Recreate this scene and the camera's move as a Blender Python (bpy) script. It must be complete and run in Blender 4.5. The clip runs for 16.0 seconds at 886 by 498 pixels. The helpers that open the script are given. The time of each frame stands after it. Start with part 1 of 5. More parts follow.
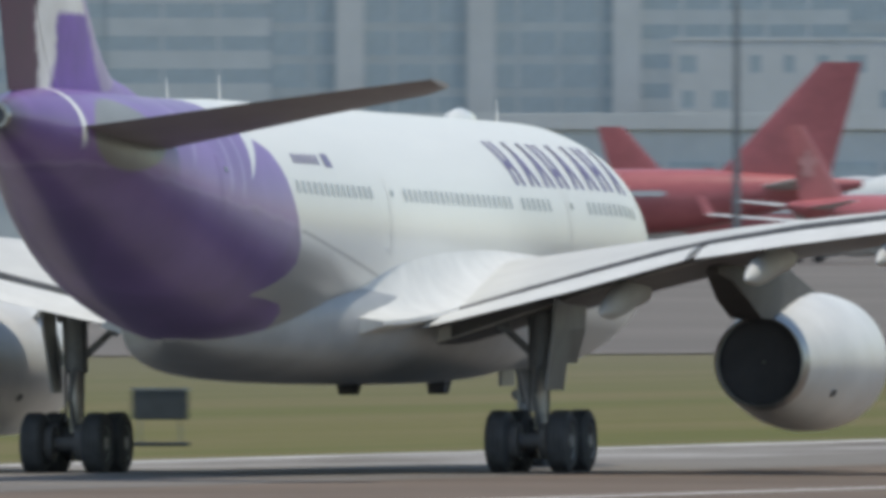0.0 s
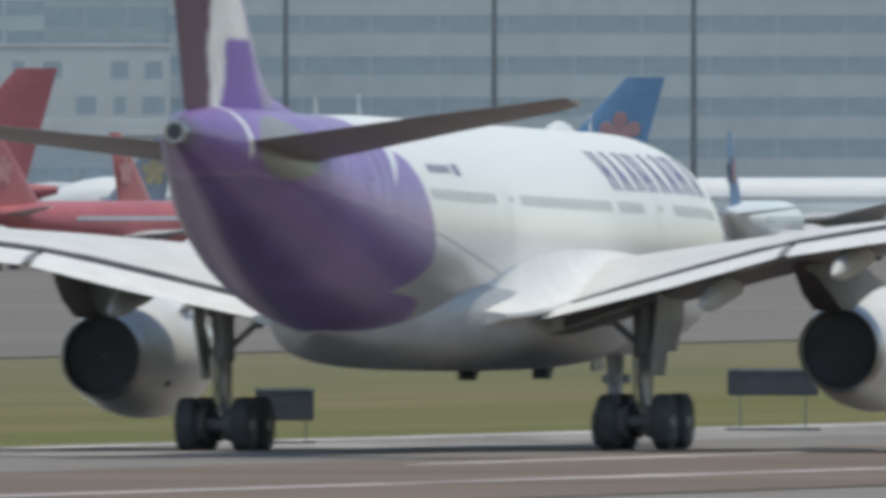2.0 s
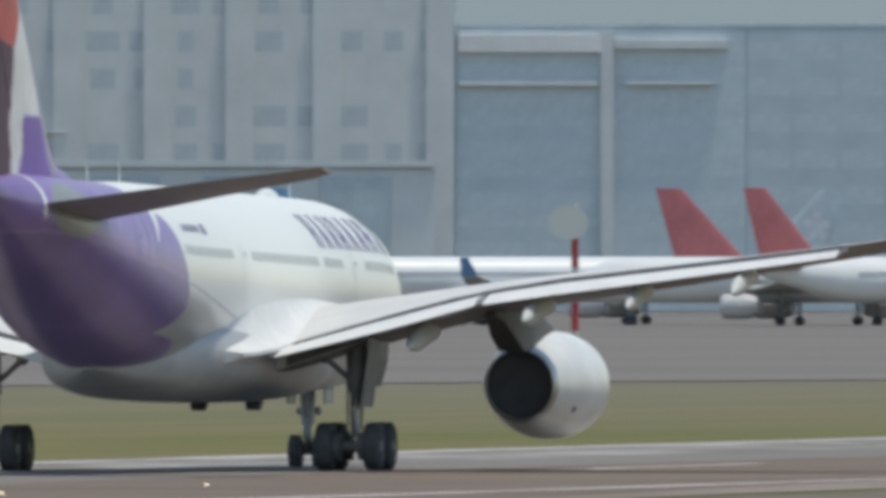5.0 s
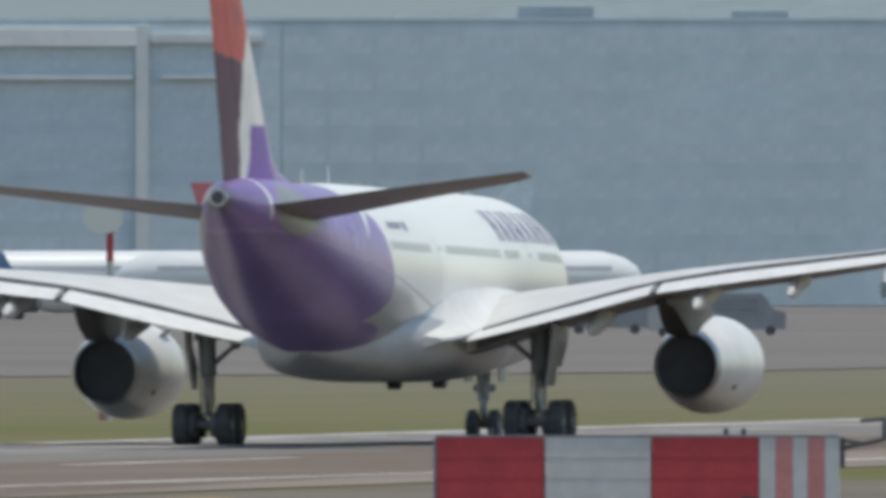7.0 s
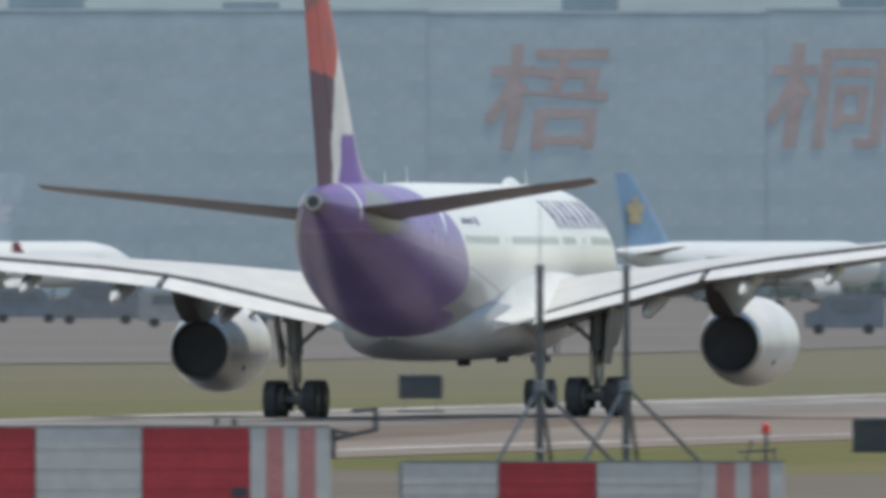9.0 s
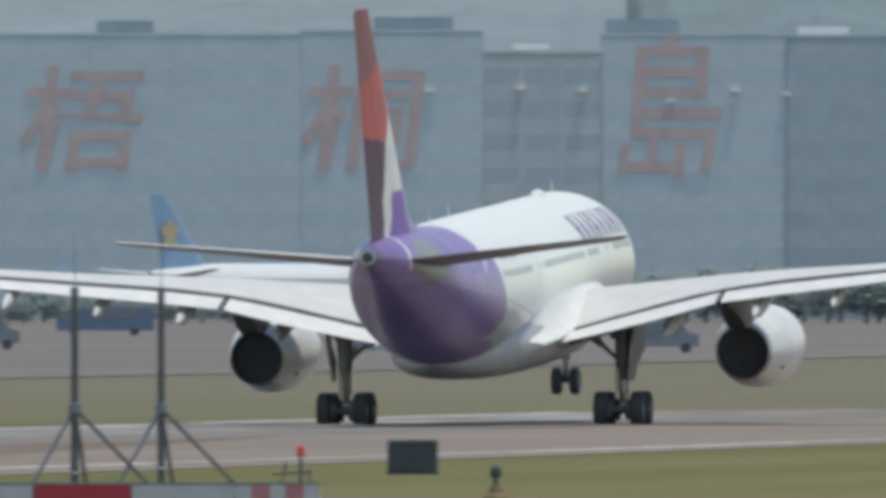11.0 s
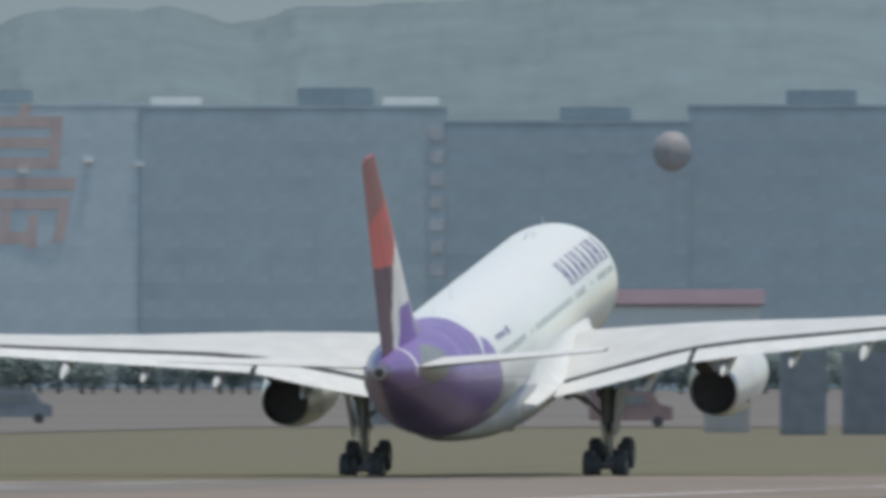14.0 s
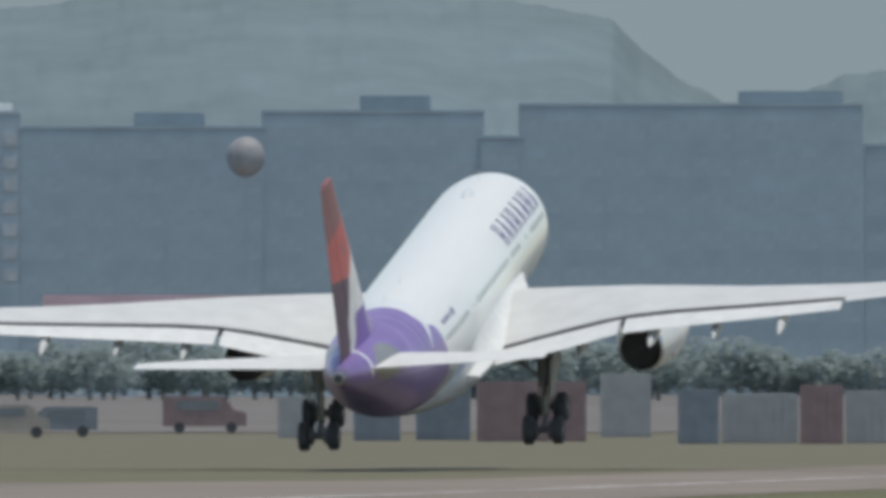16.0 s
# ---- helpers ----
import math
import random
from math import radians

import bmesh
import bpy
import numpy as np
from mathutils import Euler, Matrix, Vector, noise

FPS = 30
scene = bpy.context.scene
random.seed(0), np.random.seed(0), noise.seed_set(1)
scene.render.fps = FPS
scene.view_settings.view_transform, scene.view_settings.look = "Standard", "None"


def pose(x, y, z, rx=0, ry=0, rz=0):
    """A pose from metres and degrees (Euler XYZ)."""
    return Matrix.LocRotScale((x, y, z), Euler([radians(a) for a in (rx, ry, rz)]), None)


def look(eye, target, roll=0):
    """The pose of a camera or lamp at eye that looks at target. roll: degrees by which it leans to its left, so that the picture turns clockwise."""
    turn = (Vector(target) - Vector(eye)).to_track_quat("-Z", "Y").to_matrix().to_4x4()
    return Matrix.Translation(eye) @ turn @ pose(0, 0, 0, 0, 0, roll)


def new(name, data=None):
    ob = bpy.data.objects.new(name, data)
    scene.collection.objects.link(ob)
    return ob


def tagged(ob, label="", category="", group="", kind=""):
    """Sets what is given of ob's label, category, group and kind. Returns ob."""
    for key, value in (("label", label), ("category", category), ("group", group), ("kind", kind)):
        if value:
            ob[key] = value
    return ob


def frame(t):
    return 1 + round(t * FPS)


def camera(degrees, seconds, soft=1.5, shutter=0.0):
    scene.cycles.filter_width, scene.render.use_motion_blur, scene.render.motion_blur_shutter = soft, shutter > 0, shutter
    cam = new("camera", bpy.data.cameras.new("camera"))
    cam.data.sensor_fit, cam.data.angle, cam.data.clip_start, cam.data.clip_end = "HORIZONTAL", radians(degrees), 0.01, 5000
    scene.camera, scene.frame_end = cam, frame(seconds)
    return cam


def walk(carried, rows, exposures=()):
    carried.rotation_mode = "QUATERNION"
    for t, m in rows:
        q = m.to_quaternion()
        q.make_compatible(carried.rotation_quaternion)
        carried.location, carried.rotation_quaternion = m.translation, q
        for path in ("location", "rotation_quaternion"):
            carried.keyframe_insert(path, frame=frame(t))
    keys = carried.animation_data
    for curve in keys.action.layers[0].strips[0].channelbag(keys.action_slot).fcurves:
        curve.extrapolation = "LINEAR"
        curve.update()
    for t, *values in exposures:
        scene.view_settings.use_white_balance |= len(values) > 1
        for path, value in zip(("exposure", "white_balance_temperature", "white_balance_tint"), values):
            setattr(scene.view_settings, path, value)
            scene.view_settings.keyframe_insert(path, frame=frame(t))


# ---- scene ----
# The camera stands on a raised spot beside the airfield and pans; the runway runs along +Y.
LENS = 71349
AIM = [
    (0.0, -12.9621, -0.0848),
    (0.5, -12.5994, -0.0897),
    (1.0, -12.2554, -0.0876),
    (1.5, -11.9590, -0.0846),
    (2.0, -11.8189, -0.0762),
    (2.5, -11.6449, -0.0636),
    (3.0, -11.2058, -0.0618),
    (3.5, -10.7215, -0.0380),
    (4.0, -10.4457, 0.0129),
    (4.2, -10.1870, 0.0084),
    (4.7, -9.8724, 0.0045),
    (5.4, -9.6411, -0.0010),
    (6.3, -9.3201, -0.0069),
    (6.5, -9.2310, -0.0099),
    (7.0, -9.1108, -0.0051),
    (7.5, -8.9626, -0.0094),
    (8.0, -8.7735, -0.0124),
    (8.2, -8.7058, -0.0121),
    (10.3, -7.9390, -0.0201),
    (10.5, -7.9012, -0.0130),
    (11.0, -7.7261, 0.0128),
    (11.5, -7.5262, 0.0487),
    (12.0, -7.3496, 0.1124),
    (12.5, -7.2239, 0.1125),
    (13.0, -7.1594, 0.1130),
    (13.5, -6.9896, 0.1196),
    (14.0, -6.8068, 0.1130),
    (14.5, -6.6137, 0.1172),
    (15.0, -6.4543, 0.1133),
    (15.5, -6.2963, 0.1151),
    (16.0, -6.2010, 0.1210),
]
FLIGHT = [
    (0.0, 879.8, 0.00, -0.18, -0.37, -0.17),
    (0.5, 904.6, -0.00, -0.09, -0.30, -0.20),
    (1.0, 929.8, 0.00, -0.06, -0.45, -0.11),
    (1.5, 955.4, 0.00, -0.08, -0.56, 0.08),
    (2.0, 981.5, 0.00, -0.06, -0.58, 0.12),
    (2.5, 1008.1, 0.00, -0.04, -0.75, 0.00),
    (3.0, 1035.2, -0.00, 0.04, -0.57, -0.11),
    (3.5, 1062.8, -0.01, -0.01, -0.50, -0.06),
    (4.0, 1090.8, 0.00, -0.04, -0.49, -0.04),
    (4.2, 1102.1, -0.00, -0.17, -0.38, 0.04),
    (6.3, 1225.2, 0.00, -0.00, -0.54, 0.08),
    (6.5, 1237.4, -0.00, 0.17, -0.58, 0.02),
    (7.0, 1268.2, -0.00, 0.04, -0.58, 0.00),
    (7.5, 1299.5, -0.00, 0.09, -0.72, 0.02),
    (8.0, 1331.2, 0.00, 0.11, -0.78, 0.09),
    (8.2, 1344.0, 0.00, 0.18, -0.67, 0.18),
    (10.3, 1480.3, 0.00, 1.99, -0.63, 0.28),
    (10.5, 1493.6, 0.00, 2.26, -0.59, 0.37),
    (11.0, 1527.3, -0.01, 2.86, -0.75, 0.49),
    (11.5, 1561.3, 0.00, 3.61, -0.90, 0.54),
    (12.0, 1595.8, -0.00, 4.34, -0.91, 0.67),
    (12.5, 1630.8, 0.00, 5.14, -1.37, 1.00),
    (13.0, 1666.3, 0.16, 5.98, -1.64, 1.33),
    (13.5, 1702.2, 0.27, 6.63, -1.83, 1.57),
    (14.0, 1738.5, 0.44, 7.30, -1.36, 1.56),
    (14.5, 1775.2, 0.58, 7.94, -1.04, 1.49),
    (15.0, 1812.3, 0.79, 8.59, -1.36, 1.43),
    (15.5, 1849.9, 1.30, 9.64, -1.66, 1.44),
    (16.0, 1887.8, 2.17, 10.84, -1.63, 1.59),
]
GEAR = [
    (0.0, -0.01, -0.01),
    (0.5, -0.00, 0.00),
    (1.0, -0.00, 0.01),
    (1.5, -0.01, -0.01),
    (2.0, -0.01, 0.00),
    (2.5, -0.00, -0.00),
    (3.0, -0.00, 0.01),
    (3.5, 0.01, -0.01),
    (4.0, 0.00, -0.00),
    (4.2, -0.00, 0.00),
    (6.3, -0.00, 0.00),
    (6.5, -0.00, -0.00),
    (7.0, 0.00, -0.00),
    (7.5, 0.00, -0.00),
    (8.0, 0.00, 0.00),
    (8.2, 0.00, 0.00),
    (10.3, 0.02, 0.04),
    (10.5, 0.10, 0.12),
    (11.0, 0.09, 0.17),
    (11.5, 0.11, 0.19),
    (12.0, 0.12, 0.25),
    (12.5, 0.15, 0.23),
    (13.0, 0.20, 0.35),
    (13.5, 0.31, 0.51),
    (14.0, 0.45, 0.58),
    (14.5, 0.62, 0.69),
    (15.0, 0.82, 0.89),
    (15.5, 0.92, 0.99),
    (16.0, 0.98, 1.01),
]

EYE = Vector((0, 0, 6.39))
LANE = -205.6  # the runway's centre line


def aim(az, el):
    a, e = radians(az), radians(el)
    return look(EYE, EYE + 1000 * Vector((math.sin(a) * math.cos(e), math.cos(a) * math.cos(e), math.sin(e))))


cam = camera(math.degrees(2 * math.atan(784 / LENS)), 16.0, soft=4.6, shutter=0.5)
walk(cam, [(t, aim(az, el)) for t, az, el in AIM], [(0, 0.05, 7200, 6), (1.5, 0.05, 7200, 6), (3.0, 0.12, 7200, 6), (10.5, 0.13, 7200, 6), (12.0, 0.06, 7200, 6), (16.0, 0.02, 7200, 6)])


def spot(u, d, e=None):
    """A place d metres away in the direction u of the pan; e: its height over the horizon, else on the ground."""
    a = radians(-14) + u / LENS
    z = 0.0 if e is None else EYE.z + d * e / LENS
    return Vector((d * math.sin(a), d * math.cos(a), z))


def facing(u):
    """The turn about z by which +Y points away from the camera."""
    return -(-14 + math.degrees(u / LENS))

# ---- light: a high hazy sun from the right, and the sky ----
SUN_EL, SUN_AZ = 80, 105
world = bpy.data.worlds.new("world")
scene.world = world
world.use_nodes = True
wn = world.node_tree
sky = wn.nodes.new("ShaderNodeTexSky")
sky.sky_type, sky.sun_disc = "NISHITA", False
sky.sun_elevation, sky.sun_rotation = radians(SUN_EL), radians(SUN_AZ)
sky.air_density, sky.dust_density, sky.ozone_density = 1.0, 0.5, 1.5
wn.links.new(sky.outputs[0], wn.nodes["Background"].inputs[0])
wn.nodes["Background"].inputs[1].default_value = 0.15
sun = new("sun", bpy.data.lights.new("sun", "SUN"))
sun.data.energy, sun.data.angle, sun.data.color = 2.35, radians(2.0), (1.0, 0.95, 0.885)
sa, se = radians(SUN_AZ), radians(SUN_EL)
sun.matrix_world = look((0, 0, 0), (-math.sin(sa) * math.cos(se), -math.cos(sa) * math.cos(se), -math.sin(se)))


# ---- materials ----
class Nodes:
    """Small helper to write node maths."""

    def __init__(self, name):
        self.m = bpy.data.materials.new(name)
        self.m.use_nodes = True
        self.t = self.m.node_tree
        self.b = self.t.nodes["Principled BSDF"]
        self.co = self.t.nodes.new("ShaderNodeTexCoord").outputs["Object"]

    def put(self, sock, v):
        if isinstance(v, bpy.types.NodeSocket):
            self.t.links.new(v, sock)
        elif v is not None:
            sock.default_value = v

    def op(self, kind, a, b=None, c=None):
        n = self.t.nodes.new("ShaderNodeMath")
        n.operation = kind
        for s, v in zip(n.inputs, (a, b, c)):
            self.put(s, v)
        return n.outputs[0]

    def xyz(self):
        n = self.t.nodes.new("ShaderNodeSeparateXYZ")
        self.put(n.inputs[0], self.co)
        return n.outputs

    def noise(self, scale, detail=4, stretch=None, rough=0.55):
        n = self.t.nodes.new("ShaderNodeTexNoise")
        co = self.co
        if stretch:
            k = self.t.nodes.new("ShaderNodeMapping")
            k.inputs["Scale"].default_value = stretch
            self.put(k.inputs[0], co)
            co = k.outputs[0]
        self.put(n.inputs["Vector"], co)
        n.inputs["Scale"].default_value, n.inputs["Detail"].default_value = scale, detail
        n.inputs["Roughness"].default_value = rough
        return n.outputs[0]

    def ramp(self, v, stops):
        n = self.t.nodes.new("ShaderNodeValToRGB")
        el = n.color_ramp.elements
        while len(el) < len(stops):
            el.new(0.5)
        for e, (p, c) in zip(el, stops):
            e.position, e.color = p, (*c, 1)
        self.put(n.inputs[0], v)
        return n.outputs[0]

    def mix(self, f, a, b, blend="MIX"):
        n = self.t.nodes.new("ShaderNodeMix")
        n.data_type, n.blend_type = "RGBA", blend
        self.put(n.inputs[0], f)
        for s, v in ((n.inputs[6], a), (n.inputs[7], b)):
            self.put(s, (*v, 1) if isinstance(v, tuple) else v)
        return n.outputs[2]

    def step(self, v, edge, soft=0.02):
        """0 below the edge, 1 above it."""
        n = self.t.nodes.new("ShaderNodeMapRange")
        n.inputs[1].default_value, n.inputs[2].default_value = -soft, soft
        self.put(n.inputs[0], self.op("SUBTRACT", v, edge))
        return n.outputs[0]

    def along(self, v, pts):
        """A piecewise straight function of v through the points (v, value)."""
        (a, b), lo, hi = (pts[0][0], pts[-1][0]), min(q[1] for q in pts), max(q[1] for q in pts)
        n = self.t.nodes.new("ShaderNodeMapRange")
        n.inputs[1].default_value, n.inputs[2].default_value = a, b
        self.put(n.inputs[0], v)
        r = self.ramp(n.outputs[0], [((q[0] - a) / (b - a), ((q[1] - lo) / (hi - lo),) * 3) for q in pts])
        return self.op("MULTIPLY_ADD", r, hi - lo, lo)

    def band(self, v, mid, half, soft=0.03):
        """1 where v lies within half of mid."""
        return self.step(half, self.op("ABSOLUTE", self.op("SUBTRACT", v, mid)), soft)

    def done(self, colour, rough=0.5, metal=0.0, bump=None, depth=0.01, coat=0.0):
        self.put(self.b.inputs["Base Color"], (*colour, 1) if isinstance(colour, tuple) else colour)
        self.put(self.b.inputs["Roughness"], rough)
        self.b.inputs["Metallic"].default_value = metal
        self.b.inputs["Coat Weight"].default_value = coat
        if bump is not None:
            n = self.t.nodes.new("ShaderNodeBump")
            n.inputs["Distance"].default_value = depth
            self.put(n.inputs["Height"], bump)
            self.t.links.new(n.outputs[0], self.b.inputs["Normal"])
        return self.m


def plain(name, c, rough=0.5, metal=0.0, scale=3.0, vary=0.18, fine=40.0, coat=0.0, depth=0.004, spec=0.5):
    """A surface of one colour with stains and grain at two scales."""
    n = Nodes(name)
    lo, hi = tuple(v * (1 - vary) for v in c), tuple(min(1, v * (1 + vary)) for v in c)
    a = n.ramp(n.noise(scale, 5), [(0.3, lo), (0.7, hi)])
    g = n.noise(fine, 3)
    a = n.mix(0.12, a, n.ramp(g, [(0.3, (0.25,) * 3), (0.7, (0.9,) * 3)]), "OVERLAY")
    r = n.op("MULTIPLY_ADD", n.noise(scale * 2, 3), 0.2, rough - 0.1)
    n.b.inputs["Specular IOR Level"].default_value = spec
    return n.done(a, r, metal, g, depth, coat)


def aircraft_white(name, c=(0.78, 0.8, 0.79)):
    n = Nodes(name)
    streak = n.noise(1.2, 6, (3.0, 0.25, 1.0))
    col = n.ramp(streak, [(0.25, tuple(v * 0.9 for v in c)), (0.75, c)])
    x, y, z = n.xyz()
    frames = n.op("PINGPONG", y, 0.265)
    seam = n.op("MULTIPLY", n.step(0.008, frames, 0.004), 0.12)
    col = n.mix(seam, col, (0.3, 0.31, 0.32))
    return n.done(col, n.op("MULTIPLY_ADD", streak, 0.2, 0.22), 0.0, n.noise(25, 2), 0.001, 0.3)


def livery():
    """White forward, purple tail with petal-shaped edge, grey belly."""
    n = Nodes("fuselage_paint")
    x, y, z = n.xyz()
    streak = n.noise(1.0, 3, (3.0, 0.22, 1.0))
    white = n.ramp(streak, [(0.25, (0.79, 0.788, 0.752)), (0.75, (0.825, 0.823, 0.787))])
    frames = n.op("PINGPONG", y, 1.06)
    white = n.mix(n.op("MULTIPLY", n.step(0.05, frames, 0.03), 0.03), white, (0.35, 0.36, 0.37))
    # Belly grey: the livery's light grey with the underside's shade mixed in.
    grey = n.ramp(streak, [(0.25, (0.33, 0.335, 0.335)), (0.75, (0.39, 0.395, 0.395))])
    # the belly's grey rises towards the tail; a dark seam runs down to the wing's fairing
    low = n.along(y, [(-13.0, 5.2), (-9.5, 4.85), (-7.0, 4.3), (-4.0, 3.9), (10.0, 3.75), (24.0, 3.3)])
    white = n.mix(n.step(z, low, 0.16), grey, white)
    seam = n.op("MULTIPLY", n.band(z, n.along(y, [(-12.2, 5.4), (-9.4, 5.03), (-6.3, 4.66), (-4.0, 4.38)]), 0.035, 0.02), n.band(y, -8.3, 4.1, 0.1))
    white = n.mix(n.op("MULTIPLY", seam, 0.7), white, (0.22, 0.22, 0.22))
    tone = n.noise(0.5, 4)
    # Both purples are lightened to include some distance haze.
    purple = n.ramp(tone, [(0.35, (0.215, 0.135, 0.355)), (0.65, (0.27, 0.168, 0.43))])
    deep = n.ramp(tone, [(0.35, (0.185, 0.122, 0.31)), (0.65, (0.225, 0.15, 0.37))])
    # a long leaf's rim divides the bright upper field from the deep lower one
    rim = n.op("ADD", n.along(y, [(-24.5, 6.86), (-19.7, 6.26), (-17.5, 6.01), (-12.6, 5.52)]), n.op("MULTIPLY", n.op("SUBTRACT", n.noise(0.9, 1), 0.5), 0.25))
    leaf = n.step(n.noise(0.4, 1, (1.0, 0.5, 1.0)), 0.52, 0.02)
    purple = n.mix(n.op("MULTIPLY", leaf, 0.22), purple, (0.14, 0.08, 0.24))
    purple = n.mix(n.step(rim, z, 0.05), purple, n.mix(n.op("MULTIPLY", leaf, 0.4), deep, (0.14, 0.1, 0.24)))
    purple = n.mix(n.op("MULTIPLY", n.band(z, rim, 0.05, 0.05), 0.3), purple, (0.45, 0.38, 0.58))
    # pale crescents above the rim
    for y0, k, z0, wd in ((-17.7, 0.45, 6.3, 0.12), (-16.75, 0.6, 6.2, 0.1), (-20.4, 0.9, 6.9, 0.12)):
        c = n.band(n.op("MULTIPLY_ADD", z, -k, y), y0 - k * 6.5, wd, 0.1)
        purple = n.mix(n.op("MULTIPLY", n.op("MULTIPLY", c, n.step(z, z0, 0.2)), 0.4), purple, (0.5, 0.43, 0.63))
    # outline of the petals along the hull
    edge = n.along(z, [(2.4, -9.9), (2.98, -10.6), (3.35, -10.8), (3.62, -11.15), (3.8, -11.8), (3.92, -13.2), (3.97, -14.3), (4.05, -14.2), (4.22, -13.4), (4.45, -12.7), (4.68, -12.3), (5.1, -12.35), (5.53, -12.66), (6.15, -13.0), (6.77, -13.25), (7.2, -13.55), (7.4, -14.1), (7.55, -14.9), (8.0, -14.9), (8.5, -14.4)])
    col = n.mix(n.step(edge, y, 0.06), white, purple)
    # a white flame cut into the petals
    flame = n.band(y, n.op("MULTIPLY_ADD", z, 1.53, -26.08), n.op("MULTIPLY", n.op("SUBTRACT", z, 6.5), 0.42), 0.05)
    col = n.mix(n.op("MULTIPLY", flame, n.step(z, 6.55, 0.05)), col, (0.76, 0.77, 0.76))
    # worn grey field round the stabiliser's root
    ey, ez = n.op("MULTIPLY", n.op("ADD", y, 23.7), 0.46), n.op("MULTIPLY", n.op("SUBTRACT", z, 7.5), 1.2)
    worn = n.step(0.95, n.op("SQRT", n.op("ADD", n.op("MULTIPLY", ey, ey), n.op("MULTIPLY", ez, ez))), 0.05)
    col = n.mix(worn, col, n.ramp(tone, [(0.3, (0.17, 0.172, 0.165)), (0.7, (0.25, 0.252, 0.24))]))
    ring = n.band(y, -26.3, 0.14, 0.03)
    col = n.mix(n.op("MULTIPLY", ring, n.step(z, 7.3, 0.15)), col, (0.78, 0.78, 0.77))
    soot = n.step(-29.2, y, 0.5)
    col = n.mix(n.op("MULTIPLY", soot, 0.8), col, (0.1, 0.1, 0.1))
    return n.done(col, n.op("MULTIPLY_ADD", streak, 0.06, 0.3), 0.0, None, 0.001, 0.05)


def fin_paint():
    """Broad colour fields of the tail: dark rear with a red blossom field, a pale middle, purple at the root."""
    n = Nodes("fin_paint")
    x, y, z = n.xyz()
    # chord fraction from the trailing edge
    te = n.op("MULTIPLY_ADD", z, -0.404, -25.4)
    le = n.op("MULTIPLY_ADD", z, -1.05, -11.0)
    s = n.op("DIVIDE", n.op("SUBTRACT", y, te), n.op("SUBTRACT", le, te))
    tone = n.noise(0.8, 4)
    purple = n.ramp(tone, [(0.35, (0.15, 0.08, 0.31)), (0.65, (0.21, 0.115, 0.41))])
    dark = n.ramp(tone, [(0.35, (0.075, 0.03, 0.06)), (0.65, (0.11, 0.045, 0.08))])
    red = n.ramp(tone, [(0.35, (0.48, 0.08, 0.075)), (0.65, (0.56, 0.11, 0.1))])
    wine = n.ramp(tone, [(0.35, (0.24, 0.085, 0.09)), (0.65, (0.29, 0.105, 0.11))])
    pale = n.ramp(tone, [(0.35, (0.62, 0.6, 0.58)), (0.65, (0.74, 0.72, 0.7))])
    edge_sheen = n.ramp(tone, [(0.35, (0.3, 0.25, 0.38)), (0.65, (0.38, 0.33, 0.45))])
    wob = n.op("MULTIPLY", n.op("SUBTRACT", n.noise(1.6, 3), 0.5), 0.12)
    s2, z2 = n.op("ADD", s, wob), n.op("ADD", z, n.op("MULTIPLY", wob, 3.0))
    rear = n.mix(n.step(z2, n.op("MULTIPLY_ADD", s, -0.6, 12.45), 0.05), dark, red)
    heart = n.op("MULTIPLY", n.band(z2, 13.6, 0.35, 0.1), n.band(s2, 0.6, 0.12, 0.05))
    rear = n.mix(n.op("MULTIPLY", heart, 0.45), rear, wine)
    rear = n.mix(n.step(z2, n.op("MULTIPLY_ADD", s, 0.95, 14.35), 0.12), rear, wine)
    fore = n.mix(n.step(z2, 10.15, 0.06), purple, pale)
    slit = n.step(n.along(z, [(8.2, 0.3), (8.6, 0.34), (10.1, 0.5), (10.6, 0.56)]), s2, 0.02)
    fore = n.mix(slit, fore, pale)
    # Leading edge's reflected sheen, painted as a pale lavender strip.
    fore = n.mix(n.step(s2, n.along(z, [(8.4, 0.76), (10.5, 0.85), (14.0, 0.94)]), 0.03), fore, edge_sheen)
    split = n.along(z, [(8.2, 0.19), (8.6, 0.21), (10.6, 0.34), (12.07, 0.54), (12.5, 0.68), (13.4, 0.9), (14.1, 1.0), (17.2, 1.15)])
    col = n.mix(n.step(s2, split, 0.02), rear, fore)
    return n.done(col, n.op("MULTIPLY_ADD", tone, 0.2, 0.45), 0.0, n.noise(25, 2), 0.001, 0.0)


WHITE = aircraft_white("white_aircraft_paint")
LIVERY, FIN = livery(), fin_paint()
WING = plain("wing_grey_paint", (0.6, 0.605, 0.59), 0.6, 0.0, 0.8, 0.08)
# Underside grey paint, set darker to carry the shade under the wing too.
UNDERWING = plain("underwing_shaded_grey", (0.27, 0.26, 0.265), 0.55, 0.0, 0.8, 0.12)
# Shade of the stabiliser's underside as a dark base colour.
STABSHADE = plain("stabiliser_shaded_underside", (0.23, 0.205, 0.22), 0.4, 0.0, 0.8, 0.15)
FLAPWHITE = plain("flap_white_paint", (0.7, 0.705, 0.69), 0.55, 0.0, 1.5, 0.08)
METAL = plain("bare_metal", (0.42, 0.42, 0.42), 0.38, 1.0, 2.0, 0.15)
STRUT = plain("gear_grey_paint", (0.24, 0.25, 0.26), 0.45, 0.1, 3.0, 0.2)
# Cavity dark and tyre black are both lightened to include distance haze.
DARK = plain("dark_cavity", (0.1, 0.104, 0.12), 0.9, 0.0, 2.0, 0.1, spec=0.05)
RUBBER = plain("tyre_rubber", (0.065, 0.068, 0.075), 0.8, 0.0, 4.0, 0.25)
